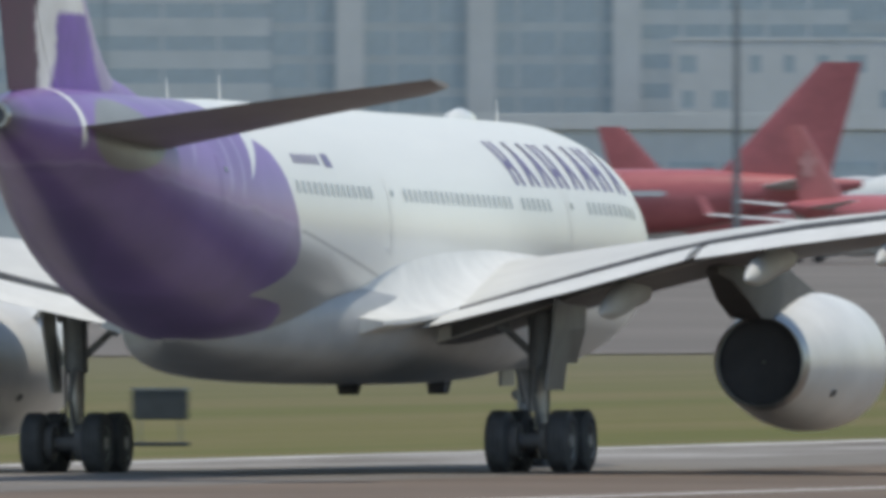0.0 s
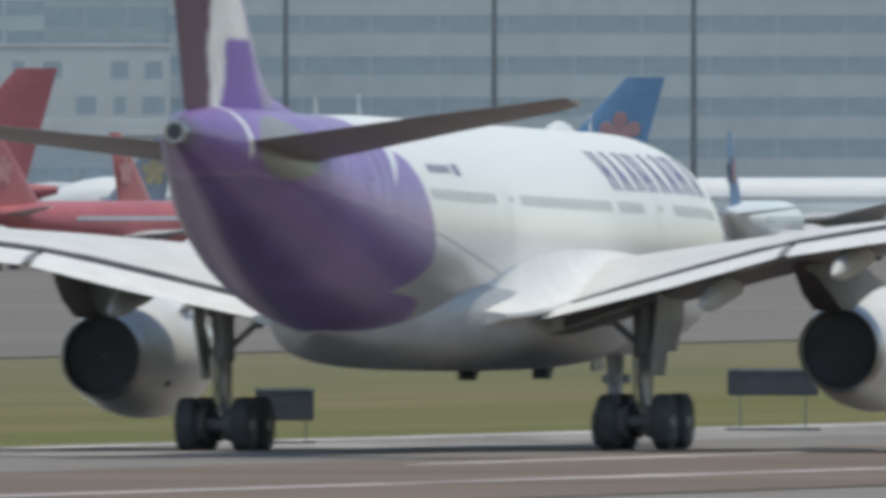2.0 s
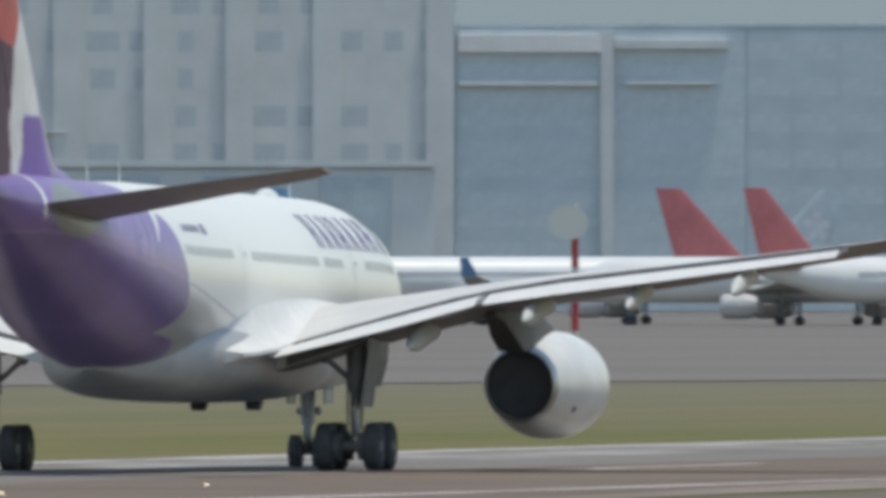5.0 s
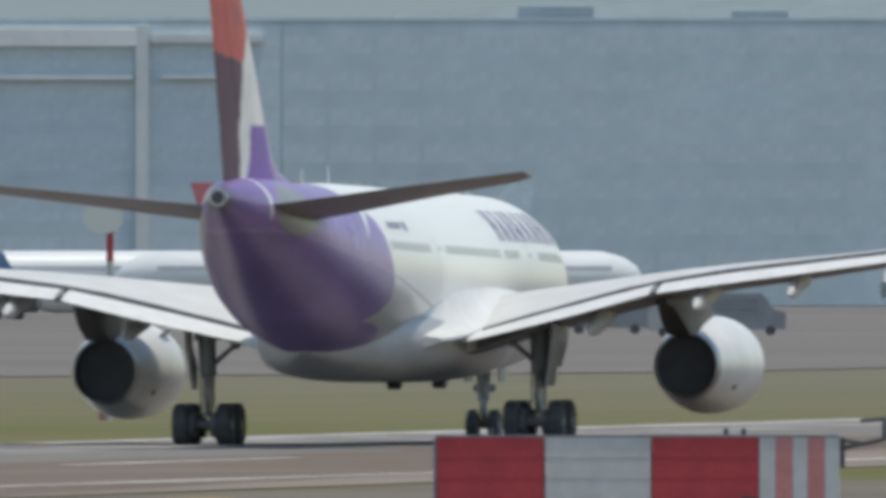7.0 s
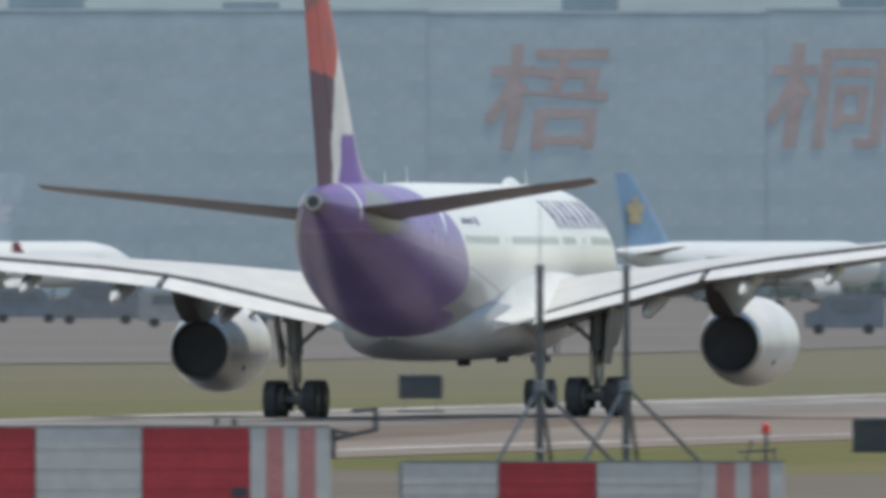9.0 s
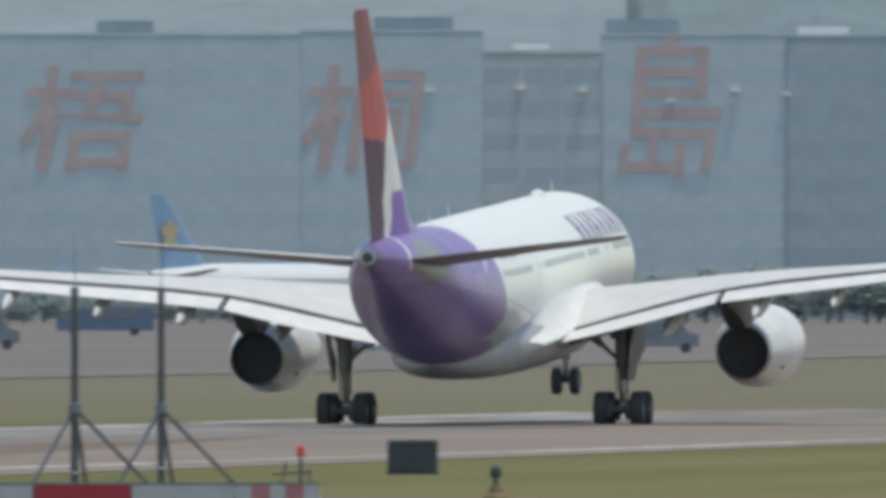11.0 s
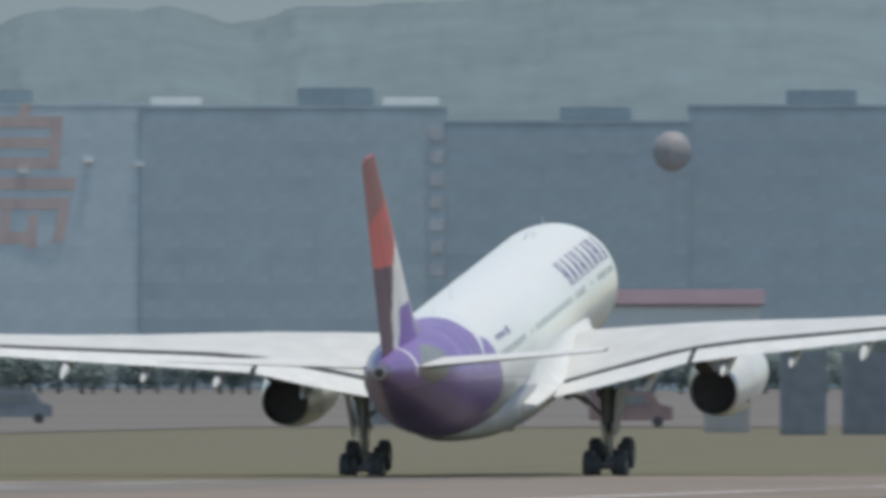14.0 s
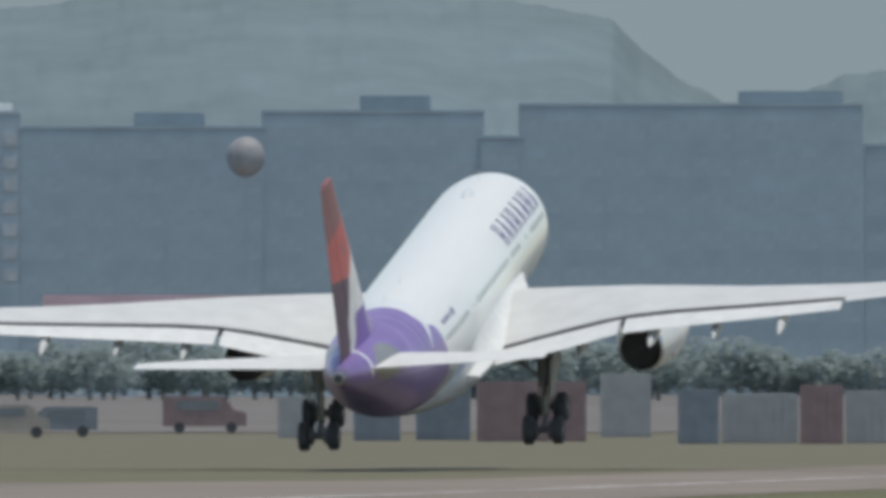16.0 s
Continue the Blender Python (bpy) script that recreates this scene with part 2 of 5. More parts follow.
HUB = plain("wheel_hub_grey", (0.3, 0.31, 0.32), 0.45, 0.3, 4.0, 0.15)
# Dark grey of small fittings, and of the painted shade in the flap slot.
SLOTDARK = plain("dark_slot_and_fittings", (0.13, 0.13, 0.135), 0.6, 0.0, 2.0, 0.2)
NACELLE = plain("nacelle_white_paint", (0.7, 0.7, 0.685), 0.35, 0.0, 0.8, 0.1)
CABINPANE = plain("cabin_window_pane", (0.4, 0.42, 0.44), 0.15, 0.0, 2.0, 0.1)
GLASS = plain("cabin_window_dark", (0.16, 0.18, 0.2), 0.12, 0.0, 2.0, 0.1)
TITLE = plain("purple_title_paint", (0.15, 0.115, 0.25), 0.35, 0.0, 2.0, 0.1)


# ---- building helpers ----
def finish(bm, smooth=True, angle=35):
    bmesh.ops.recalc_face_normals(bm, faces=bm.faces)
    for f in bm.faces:
        f.smooth = smooth
    if smooth:
        for e in bm.edges:
            if len(e.link_faces) == 2 and e.calc_face_angle(0) > radians(angle):
                e.smooth = False
    return bm


def mesh_of(name, bm, material):
    me = bpy.data.meshes.new(name)
    bm.to_mesh(me)
    bm.free()
    for m in material if isinstance(material, (list, tuple)) else [material]:
        me.materials.append(m)
    return me


def part(name, bm, material, parent, label="", at=None):
    ob = new(name, mesh_of(name, bm, material))
    ob.parent = parent
    if at is not None:
        ob.matrix_basis = at
    return tagged(ob, label)


def thing(name, m, label, category, group="", kind=""):
    ob = new(name)
    ob.matrix_basis = m
    return tagged(ob, label, category, group, kind)


def solid(name, bm, material, m, label, category, group="", kind=""):
    ob = new(name, mesh_of(name, bm, material))
    ob.matrix_basis = m
    return tagged(ob, label, category, group, kind)


def rings(loops, closed=True, caps=True, bm=None):
    """A skin over loops of equal length."""
    bm = bm or bmesh.new()
    vs = [[bm.verts.new(p) for p in lp] for lp in loops]
    k = len(vs[0])
    for a, b in zip(vs, vs[1:]):
        for i in range(k if closed else k - 1):
            j = (i + 1) % k
            bm.faces.new((a[i], a[j], b[j], b[i]))
    if caps and closed:
        bm.faces.new(vs[0])
        bm.faces.new(vs[-1])
    return bm


def box(sx, sy, sz, at=(0, 0, 0), bevel=0.0, bm=None):
    """A block centred in x and y, standing on at's z."""
    own = bmesh.new()
    bmesh.ops.create_cube(own, size=1, matrix=Matrix.Translation((at[0], at[1], at[2] + sz / 2)) @ Matrix.Diagonal((sx, sy, sz, 1)))
    if bevel:
        bmesh.ops.bevel(own, geom=own.edges[:], offset=bevel, segments=2, affect="EDGES")
    if bm is None:
        return finish(own, False)
    me = bpy.data.meshes.new("tmp")
    own.to_mesh(me)
    own.free()
    bm.from_mesh(me)
    bpy.data.meshes.remove(me)
    return bm


def rod(a, b, r0, r1=None, n=12, bm=None):
    """A round bar from a to b."""
    a, b = Vector(a), Vector(b)
    q = (b - a).to_track_quat("Z", "Y").to_matrix()
    r1 = r0 if r1 is None else r1
    loops = [[p + q @ Vector((r * math.cos(2 * math.pi * i / n), r * math.sin(2 * math.pi * i / n), 0)) for i in range(n)] for p, r in ((a, r0), (b, r1))]
    bm = rings(loops, bm=bm)
    return finish(bm)


def spun(profile, n=40, axis="Y", bm=None, at=(0, 0, 0), caps=True):
    """A body of revolution: profile of (along, radius)."""
    at = Vector(at)
    loops = []
    for s, r in profile:
        lp = []
        for i in range(n):
            a = 2 * math.pi * i / n
            c, d = r * math.cos(a), r * math.sin(a)
            lp.append(at + Vector((c, s, d) if axis == "Y" else (s, c, d) if axis == "X" else (c, d, s)))
        loops.append(lp)
    return finish(rings(loops, caps=caps, bm=bm))


def smooth_table(rows, n):
    """Rows of numbers, refined by a monotone-looking curve through them; the first column is the parameter."""
    rows = np.array(rows, float)
    t = rows[:, 0]
    out = np.linspace(t[0], t[-1], n)
    cols = [out]
    for k in range(1, rows.shape[1]):
        v = rows[:, k]
        d = np.diff(v) / np.diff(t)
        m = np.zeros(len(v))
        m[1:-1] = np.where(d[:-1] * d[1:] > 0, 2 * d[:-1] * d[1:] / np.where(d[:-1] + d[1:] == 0, 1, d[:-1] + d[1:]), 0)
        m[0], m[-1] = d[0], d[-1]
        i = np.clip(np.searchsorted(t, out) - 1, 0, len(t) - 2)
        h = t[i + 1] - t[i]
        s = (out - t[i]) / h
        cols.append((2 * s**3 - 3 * s**2 + 1) * v[i] + (s**3 - 2 * s**2 + s) * h * m[i] + (-2 * s**3 + 3 * s**2) * v[i + 1] + (s**3 - s**2) * h * m[i + 1])
    return np.stack(cols, 1)


def foil(x, le, chord, z, thick, inc=0.0, cut=1.0, camber=0.02, n=14, twist_at=0.25):
    """A wing section in the plane of span x: from le backwards (towards -Y) to the fraction cut of the chord."""
    us = [cut * 0.5 * (1 - math.cos(math.pi * i / n)) for i in range(n + 1)]

    def half(u):
        return 5 * thick * (0.2969 * math.sqrt(u) - 0.126 * u - 0.3516 * u * u + 0.2843 * u**3 - 0.1015 * u**4)

    up = [(u, half(u) + camber * 4 * u * (1 - u)) for u in us]
    dn = [(u, -half(u) + camber * 4 * u * (1 - u)) for u in us]
    pts = []
    ci, si = math.cos(radians(inc)), math.sin(radians(inc))
    for u, w in up + dn[:0:-1]:
        a, b = (u - twist_at) * chord, w * chord
        pts.append(Vector((x, le - twist_at * chord - (a * ci + b * si) + 0.0, z - a * si + b * ci)))
    return pts


# ---- ground and runway ----
def turf(name, green, dry, far):
    """Mown airfield grass with long drier swathes, greyed towards the aprons by haze painted in."""
    n = Nodes(name)
    f = n.ramp(n.noise(0.1, 5, (1.0, 0.06, 1.0)), [(0.38, (0.0,) * 3), (0.66, (1.0,) * 3)])
    c = n.mix(f, green, dry)
    x, y, z = n.xyz()
    # Haze mixed into the colour, away from the runway and down its length.
    k = n.along(n.op("ADD", x, n.op("MULTIPLY", n.op("SUBTRACT", n.noise(0.03, 3, (1.0, 0.2, 1.0)), 0.5), 50.0)), [(-430.0, 0.85), (-330.0, 0.5), (-245.0, 0.0)])
    k = n.op("MAXIMUM", k, n.along(n.op("ADD", y, n.op("MULTIPLY", n.noise(0.02, 3), 120.0)), [(1400.0, 0.0), (1640.0, 0.45), (2000.0, 0.85)]))
    c = n.mix(k, c, far)
    g = n.noise(1.2, 3)
    c = n.mix(0.14, c, n.ramp(g, [(0.3, (0.25,) * 3), (0.7, (0.9,) * 3)]), "OVERLAY")
    n.b.inputs["Specular IOR Level"].default_value = 0.08
    return n.done(c, 0.9, 0.0, g, 0.02)


def patchy(name, lo, hi):
    """Pale strip with darker stretches: a mirage's bright reflection painted on the pavement."""
    n = Nodes(name)
    c = n.ramp(n.noise(0.22, 4, (1.0, 0.22, 1.0)), [(0.4, lo), (0.66, hi)])
    n.b.inputs["Specular IOR Level"].default_value = 0.08
    return n.done(c, 0.8, 0.0, n.noise(1.0, 3), 0.004)


GRASS = turf("dry_green_grass", (0.12, 0.126, 0.045), (0.175, 0.15, 0.075), (0.166, 0.153, 0.118))
ASPHALT = plain("runway_asphalt", (0.24, 0.2, 0.17), 0.8, 0, 0.04, 0.15, 1.0, spec=0.08)
DARKASPHALT = plain("dark_taxiway_asphalt", (0.2, 0.183, 0.168), 0.8, 0, 0.05, 0.15, 1.0, spec=0.08)
CONCRETE = plain("pale_shoulder_concrete", (0.16, 0.138, 0.112), 0.8, 0, 0.05, 0.15, 1.0, spec=0.08)
APRON = plain("apron_concrete", (0.178, 0.162, 0.151), 0.8, 0, 0.01, 0.12, 0.2, spec=0.08)
PAINT = plain("worn_white_marking", (0.6, 0.58, 0.56), 0.7, 0, 0.06, 0.4, 0.5, spec=0.08)
YELLOW = plain("yellow_marking", (0.6, 0.36, 0.05), 0.7, 0, 0.5, 0.2, 3.0, spec=0.08)


def sheet(points, z):
    bm = bmesh.new()
    bm.faces.new([bm.verts.new((x, y, z)) for x, y in points])
    return finish(bm, False)


def setting(name, points, z, material, label, category):
    return solid(name, sheet(points, z), material, Matrix.Identity(4), label, category, kind="structure")


setting("ground", [(-4950, -400), (4950, -400), (4950, 4990), (-4950, 4990)], 0, GRASS, "dry green airfield grass to the horizon", "ground")
setting("runway", [(-172, 300), (-172, 1000), (-171, 1400), (-161, 1530), (-161, 1960), (-190, 1960), (-190, 1755), (-219.5, 1650), (-219.5, 300)], 0.03, ASPHALT, "grey-brown worn asphalt runway", "runway")
setting("rubber_track", [(-199, 300), (-199, 1700), (-207.8, 1680), (-207.8, 300)], 0.04, DARKASPHALT, "rubber-darkened middle of the runway", "runway")
BROWNASPHALT = plain("brown_worn_asphalt", (0.172, 0.135, 0.11), 0.85, 0, 0.06, 0.2, 1.0, spec=0.08)
setting("runway_edge", [(-172.6, 300), (-172.6, 1000), (-186, 1250), (-198.6, 1420), (-198.6, 300)], 0.035, BROWNASPHALT, "brown worn side of the runway", "runway")
# The mirage's reflection is laid on the runway as a pale strip.
MIRAGE = patchy("pale_mirage_strip", (0.175, 0.155, 0.14), (0.37, 0.355, 0.34))
setting("mirage_strip", [(-208, 300), (-208, 1680), (-219.3, 1640), (-219.3, 300)], 0.036, MIRAGE, "pale patchy strip painted as the mirage along the runway", "shoulder")
# far strip above, and the exit taxiway on the near side
setting("pavement_near", [(-100, 700), (-171.3, 760), (-171.3, 1000), (-169, 1090), (-140, 1060), (-60, 900)], 0.015, CONCRETE, "pale brown concrete exit pavement", "pavement")
setting("pavement_dark", [(-120, 740), (-171.2, 800), (-171.2, 905), (-150, 890), (-110, 800)], 0.025, DARKASPHALT, "dark asphalt patch of the exit taxiway", "pavement")
apron_edge = [spot(u, d) for u, d in ((-3000, 1400), (0, 1520), (1800, 1560), (4000, 1880), (6500, 2020), (7600, 2250), (8600, 2600), (10000, 2600), (14000, 2600))]
setting("apron", [(p.x, p.y) for p in apron_edge] + [(p.x, p.y) for p in (spot(14000, 4400), spot(5000, 4400), spot(-3000, 4400))], 0.05, APRON, "hazy pale concrete aprons and taxiways", "apron")
# The line at -217 also brightens the painted mirage strip.
for x0, x1, y0, y1, w in ((-183.5, -174, 500, 1940, 0.8), (-195.0, -195.0, 930, 1030, 0.7), (-195.0, -195.0, 1150, 1190, 0.7), (-217.0, -217.0, 500, 1640, 1.1)):
    xa = x0 + (x1 - x0) * (y0 - 800) / 550 if y0 < 1350 else x1
    setting("marking", [(xa, y0), (x1 if y1 > 1350 else x0, min(1350, y1)), (x1, y1), (x1 - w, y1), ((x1 if y1 > 1350 else x0) - w, min(1350, y1)), (xa - w, y0)] if y1 > 1350 else [(x0, y0), (x0, y1), (x0 - w, y1), (x0 - w, y0)], 0.05, PAINT, "worn white runway line", "marking")
# yellow taxi line, curving off
bm = bmesh.new()
pts = [Vector((-166 + 0.0016 * (i * 8 - 90) ** 2 / 10, 920 + i * 8 - 60, 0.06)) for i in range(18)]
vs = [(bm.verts.new(p), bm.verts.new(p + Vector((0.9, 0, 0)))) for p in pts]
for a, b in zip(vs, vs[1:]):
    bm.faces.new((a[0], a[1], b[1], b[0]))
solid("taxi_line", finish(bm, False), YELLOW, Matrix.Identity(4), "curved yellow taxiway line", "marking", kind="structure")


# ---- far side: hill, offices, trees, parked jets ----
# Both hills carry their haze as colour: blue-grey, the farther one paler.
HILL = plain("hazed_wooded_hill", (0.15, 0.2, 0.218), 0.95, 0, 0.02, 0.12, 0.12)
PALEHILL = plain("hazed_far_hill", (0.2, 0.25, 0.275), 0.95, 0, 0.02, 0.06, 0.1)
# Office colours hold the haze: panes close to their walls, all pale blue-grey.
GLASSWALL = plain("blue_grey_glass_wall", (0.46, 0.51, 0.52), 0.35, 0, 0.03, 0.12, 0.3)
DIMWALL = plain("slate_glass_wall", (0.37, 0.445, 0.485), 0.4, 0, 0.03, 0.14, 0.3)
PALEWALL = plain("pale_rendered_wall", (0.6, 0.62, 0.61), 0.7, 0, 0.03, 0.1, 0.3)
STRIPEWALL = plain("grey_panel_wall", (0.55, 0.59, 0.59), 0.6, 0, 0.03, 0.1, 0.3)
WINDOW = plain("shaded_window_glass", (0.39, 0.47, 0.51), 0.25, 0, 0.1, 0.15, 1.0)
SLATEPANE = plain("slate_window_glass", (0.39, 0.465, 0.5), 0.3, 0, 0.1, 0.12, 1.0)
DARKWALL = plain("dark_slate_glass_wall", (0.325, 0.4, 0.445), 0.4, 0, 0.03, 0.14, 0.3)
SOFTPANE = plain("hazed_grey_window_glass", (0.47, 0.53, 0.55), 0.35, 0, 0.1, 0.1, 1.0)
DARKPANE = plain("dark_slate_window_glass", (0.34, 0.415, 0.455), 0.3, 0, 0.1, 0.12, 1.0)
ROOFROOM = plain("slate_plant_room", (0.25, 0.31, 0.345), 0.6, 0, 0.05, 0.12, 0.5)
HAZEWALL = plain("hazed_slate_glass_wall", (0.48, 0.56, 0.595), 0.45, 0, 0.03, 0.12, 0.3)
HAZEPANE = plain("hazed_slate_window_glass", (0.5, 0.575, 0.61), 0.35, 0, 0.1, 0.1, 1.0)
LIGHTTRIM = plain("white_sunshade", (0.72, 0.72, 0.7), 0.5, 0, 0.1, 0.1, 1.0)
# Sign red washed out for haze.
SIGNRED = plain("hazed_red_sign", (0.53, 0.42, 0.395), 0.6, 0, 0.2, 0.12, 1.0)
# Foliage far paler and greyer than real leaves: haze put into the colour.
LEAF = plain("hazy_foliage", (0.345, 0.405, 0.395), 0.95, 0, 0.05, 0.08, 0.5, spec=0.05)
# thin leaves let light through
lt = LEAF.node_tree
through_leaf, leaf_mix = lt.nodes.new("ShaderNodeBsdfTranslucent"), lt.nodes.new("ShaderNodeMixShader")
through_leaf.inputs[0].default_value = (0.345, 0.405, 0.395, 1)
leaf_mix.inputs[0].default_value = 0.6
lt.links.new(lt.nodes["Principled BSDF"].outputs[0], leaf_mix.inputs[1])
lt.links.new(through_leaf.outputs[0], leaf_mix.inputs[2])
lt.links.new(leaf_mix.outputs[0], lt.nodes["Material Output"].inputs[0])


# the hazy sky just over the skyline
hz = bpy.data.materials.new("hazy_sky")
hz.use_nodes = True
hn = hz.node_tree
hn.nodes.remove(hn.nodes["Principled BSDF"])
glow = hn.nodes.new("ShaderNodeEmission")
glow.inputs[0].default_value = (0.235, 0.305, 0.375, 1)
hn.links.new(glow.outputs[0], hn.nodes["Material Output"].inputs[0])
bm = bmesh.new()
vs = [(bm.verts.new(spot(u, 4960) - Vector((0, 0, 2))), bm.verts.new(spot(u, 4960) + Vector((0, 0, 90)))) for u in range(-3000, 14001, 1000)]
for a, b in zip(vs, vs[1:]):
    bm.faces.new((a[0], b[0], b[1], a[1]))
solid("backdrop_sky", finish(bm, False), hz, Matrix.Identity(4), "pale grey hazy sky over the skyline", "sky", kind="structure")


def ridge(name, prof, d, material, label, rough, seed):
    """A long wooded ridge: a slope that rises away from the camera to an uneven skyline."""
    bm = bmesh.new()
    us = np.arange(prof[0][0], prof[-1][0] + 1, 7)
    grid = []
    for k in range(61):
        row = []
        for u in us:
            top = float(np.interp(u, [p[0] for p in prof], [p[1] for p in prof]))
            dd = d + 4.5 * k
            h = (EYE.z + d * top / LENS) * (k / 60) ** 0.85
            h += rough * (1.2 * noise.noise(Vector((u * 0.006, k * 0.06, seed))) + 0.38 * noise.noise(Vector((u * 0.025, k * 0.25, seed))) + 0.22 * noise.noise(Vector((u * 0.07, k * 0.7, seed))))
            p = spot(u, dd)
            row.append(bm.verts.new((p.x, p.y, max(h, -1) if k else -1)))
        grid.append(row)
    for a, b in zip(grid, grid[1:]):
        for i in range(len(us) - 1):
            bm.faces.new((a[i], a[i + 1], b[i + 1], b[i]))
    return solid(name, finish(bm, True, 180), material, Matrix.Identity(4), label, "hill", kind="structure")


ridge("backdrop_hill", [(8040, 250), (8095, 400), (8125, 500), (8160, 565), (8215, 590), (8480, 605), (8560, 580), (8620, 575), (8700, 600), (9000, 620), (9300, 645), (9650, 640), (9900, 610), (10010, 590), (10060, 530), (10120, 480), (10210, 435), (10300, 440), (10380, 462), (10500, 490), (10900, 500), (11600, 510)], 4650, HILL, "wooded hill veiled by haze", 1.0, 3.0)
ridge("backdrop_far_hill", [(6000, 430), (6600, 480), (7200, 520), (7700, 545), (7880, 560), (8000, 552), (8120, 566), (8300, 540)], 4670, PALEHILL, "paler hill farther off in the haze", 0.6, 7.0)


def office(u0, u1, top, wall, rows, cols, label, d=4200, depth=26, pier=None, stop=-60, ww=0.7, wh=0.5, boxes=(), wmat=None):
    """A slab with recessed window openings shown as framed panes, floor by floor, parapet and rooftop plant rooms."""
    d += (u0 % 3) * 0.15
    w, z1 = (u1 - u0 + 8) * d / LENS, EYE.z + d * top / LENS
    um = (u0 + u1) / 2
    b = thing("office_building", Matrix.Translation(spot(um, d)) @ pose(0, 0, 0, 0, 0, facing(um)), label, "building", "offices beyond the airfield")
    wallob = part("wall", box(w, depth, z1, (0, depth / 2, 0), 0.15), wall, b)
    part("parapet", box(w + 0.1, depth + 0.1, 0.4, (0, depth / 2, z1 + 0.002), 0.04), wall, b)
    z0 = EYE.z + d * stop / LENS
    fh = (z1 - z0 - 0.5) / rows
    cw = w / cols
    me = mesh_of("window", box(cw * ww, 0.3, fh * wh, (0, 0, 0), 0.01), wmat or WINDOW)
    pick = random.Random(int(u0))
    for r in range(rows):
        for c in range(cols):
            gap, wide = pick.random(), pick.uniform(0.7, 1.7)
            if ww < 0.6 and gap < 0.3:
                continue
            o = new("window", me)
            o.parent = wallob
            o.matrix_basis = Matrix.Translation((-w / 2 + (c + 0.5) * cw, 0.144, z0 + r * fh + fh * (1 - wh) / 2)) @ Matrix.Diagonal((wide if ww < 0.6 else 1, 1, 1, 1))
    for pu in pier or ():
        part("pier", box(3.0 if pu >= 0 else 1.4, 0.9, z1 - 0.4, ((abs(pu) - um) * d / LENS, -0.35, 0), 0.05), PALEWALL, wallob)
    for bu0, bu1, e in boxes:
        bw = (bu1 - bu0) * d / LENS
        part("plant_room", box(bw, depth * 0.5, (e - top) * d / LENS, (((bu0 + bu1) / 2 - um) * d / LENS, depth * 0.5, z1 + 0.4), 0.1), ROOFROOM, b)
    return b


office(-400, 700, 470, GLASSWALL, 9, 12, "blue-grey glass office block with ribbon windows", wh=0.45, ww=0.96)
office(700, 990, 470, STRIPEWALL, 9, 3, "grey office block with long window bands", wh=0.45, ww=0.95)
office(990, 1640, 470, GLASSWALL, 9, 9, "blue-grey glass office block with pale vertical piers", pier=(1128, 1360, 1618), ww=0.9, wh=0.72)
office(1645, 2010, 470, STRIPEWALL, 10, 5, "grey office block with pale piers and window bands", ww=0.92, wh=0.5)
office(1700, 2230, 262, PALEWALL, 5, 9, "pale pink-grey rendered building with small windows", d=4150, ww=0.42, wh=0.5)
office(2012, 2228, 470, GLASSWALL, 9, 3, "hazy blue-grey glass block", ww=0.95, wh=0.6)
office(2232, 3545, 494, STRIPEWALL, 7, 11, "long grey terminal building with dark ribbon windows", ww=0.985, wh=0.46, stop=-25.5)
office(3549, 3816, 494, LIGHTTRIM, 7, 3, "end of the terminal with white bands between ribbon windows", ww=0.97, wh=0.5, stop=-25.5)
office(3820, 4480, 480, PALEWALL, 9, 9, "pale rendered office building with scattered windows", ww=0.38, wh=0.5, wmat=SOFTPANE)
office(4483, 5284, 480, PALEWALL, 8, 11, "pale office building with piers and dark windows", ww=0.5, wh=0.55, pier=(4600, 4760, 4905, 5060, 5260), wmat=SOFTPANE)
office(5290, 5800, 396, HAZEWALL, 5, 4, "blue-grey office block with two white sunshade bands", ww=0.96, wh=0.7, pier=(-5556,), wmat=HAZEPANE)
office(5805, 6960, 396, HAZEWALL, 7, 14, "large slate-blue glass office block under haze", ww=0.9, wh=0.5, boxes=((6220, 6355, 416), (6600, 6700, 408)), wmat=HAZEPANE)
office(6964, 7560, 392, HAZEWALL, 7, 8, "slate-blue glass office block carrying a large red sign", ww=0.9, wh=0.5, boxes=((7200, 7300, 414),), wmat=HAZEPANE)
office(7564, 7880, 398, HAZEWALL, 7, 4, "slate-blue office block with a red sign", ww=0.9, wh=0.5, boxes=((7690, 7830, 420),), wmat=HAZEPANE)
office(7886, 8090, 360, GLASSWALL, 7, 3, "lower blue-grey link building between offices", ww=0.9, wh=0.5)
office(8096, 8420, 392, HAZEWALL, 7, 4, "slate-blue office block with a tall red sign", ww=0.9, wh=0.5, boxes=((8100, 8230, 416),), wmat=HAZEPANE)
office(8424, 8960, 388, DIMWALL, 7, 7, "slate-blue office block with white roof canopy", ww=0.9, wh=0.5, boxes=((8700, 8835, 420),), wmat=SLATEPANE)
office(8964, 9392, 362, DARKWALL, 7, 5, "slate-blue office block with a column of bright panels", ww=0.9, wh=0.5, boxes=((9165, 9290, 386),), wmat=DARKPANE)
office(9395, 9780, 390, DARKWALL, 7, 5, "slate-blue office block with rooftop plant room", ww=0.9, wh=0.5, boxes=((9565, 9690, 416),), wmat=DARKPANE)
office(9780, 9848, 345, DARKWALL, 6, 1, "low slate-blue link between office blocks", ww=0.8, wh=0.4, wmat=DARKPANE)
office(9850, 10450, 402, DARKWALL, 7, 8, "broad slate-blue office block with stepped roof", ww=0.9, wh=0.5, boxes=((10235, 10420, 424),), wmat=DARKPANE)
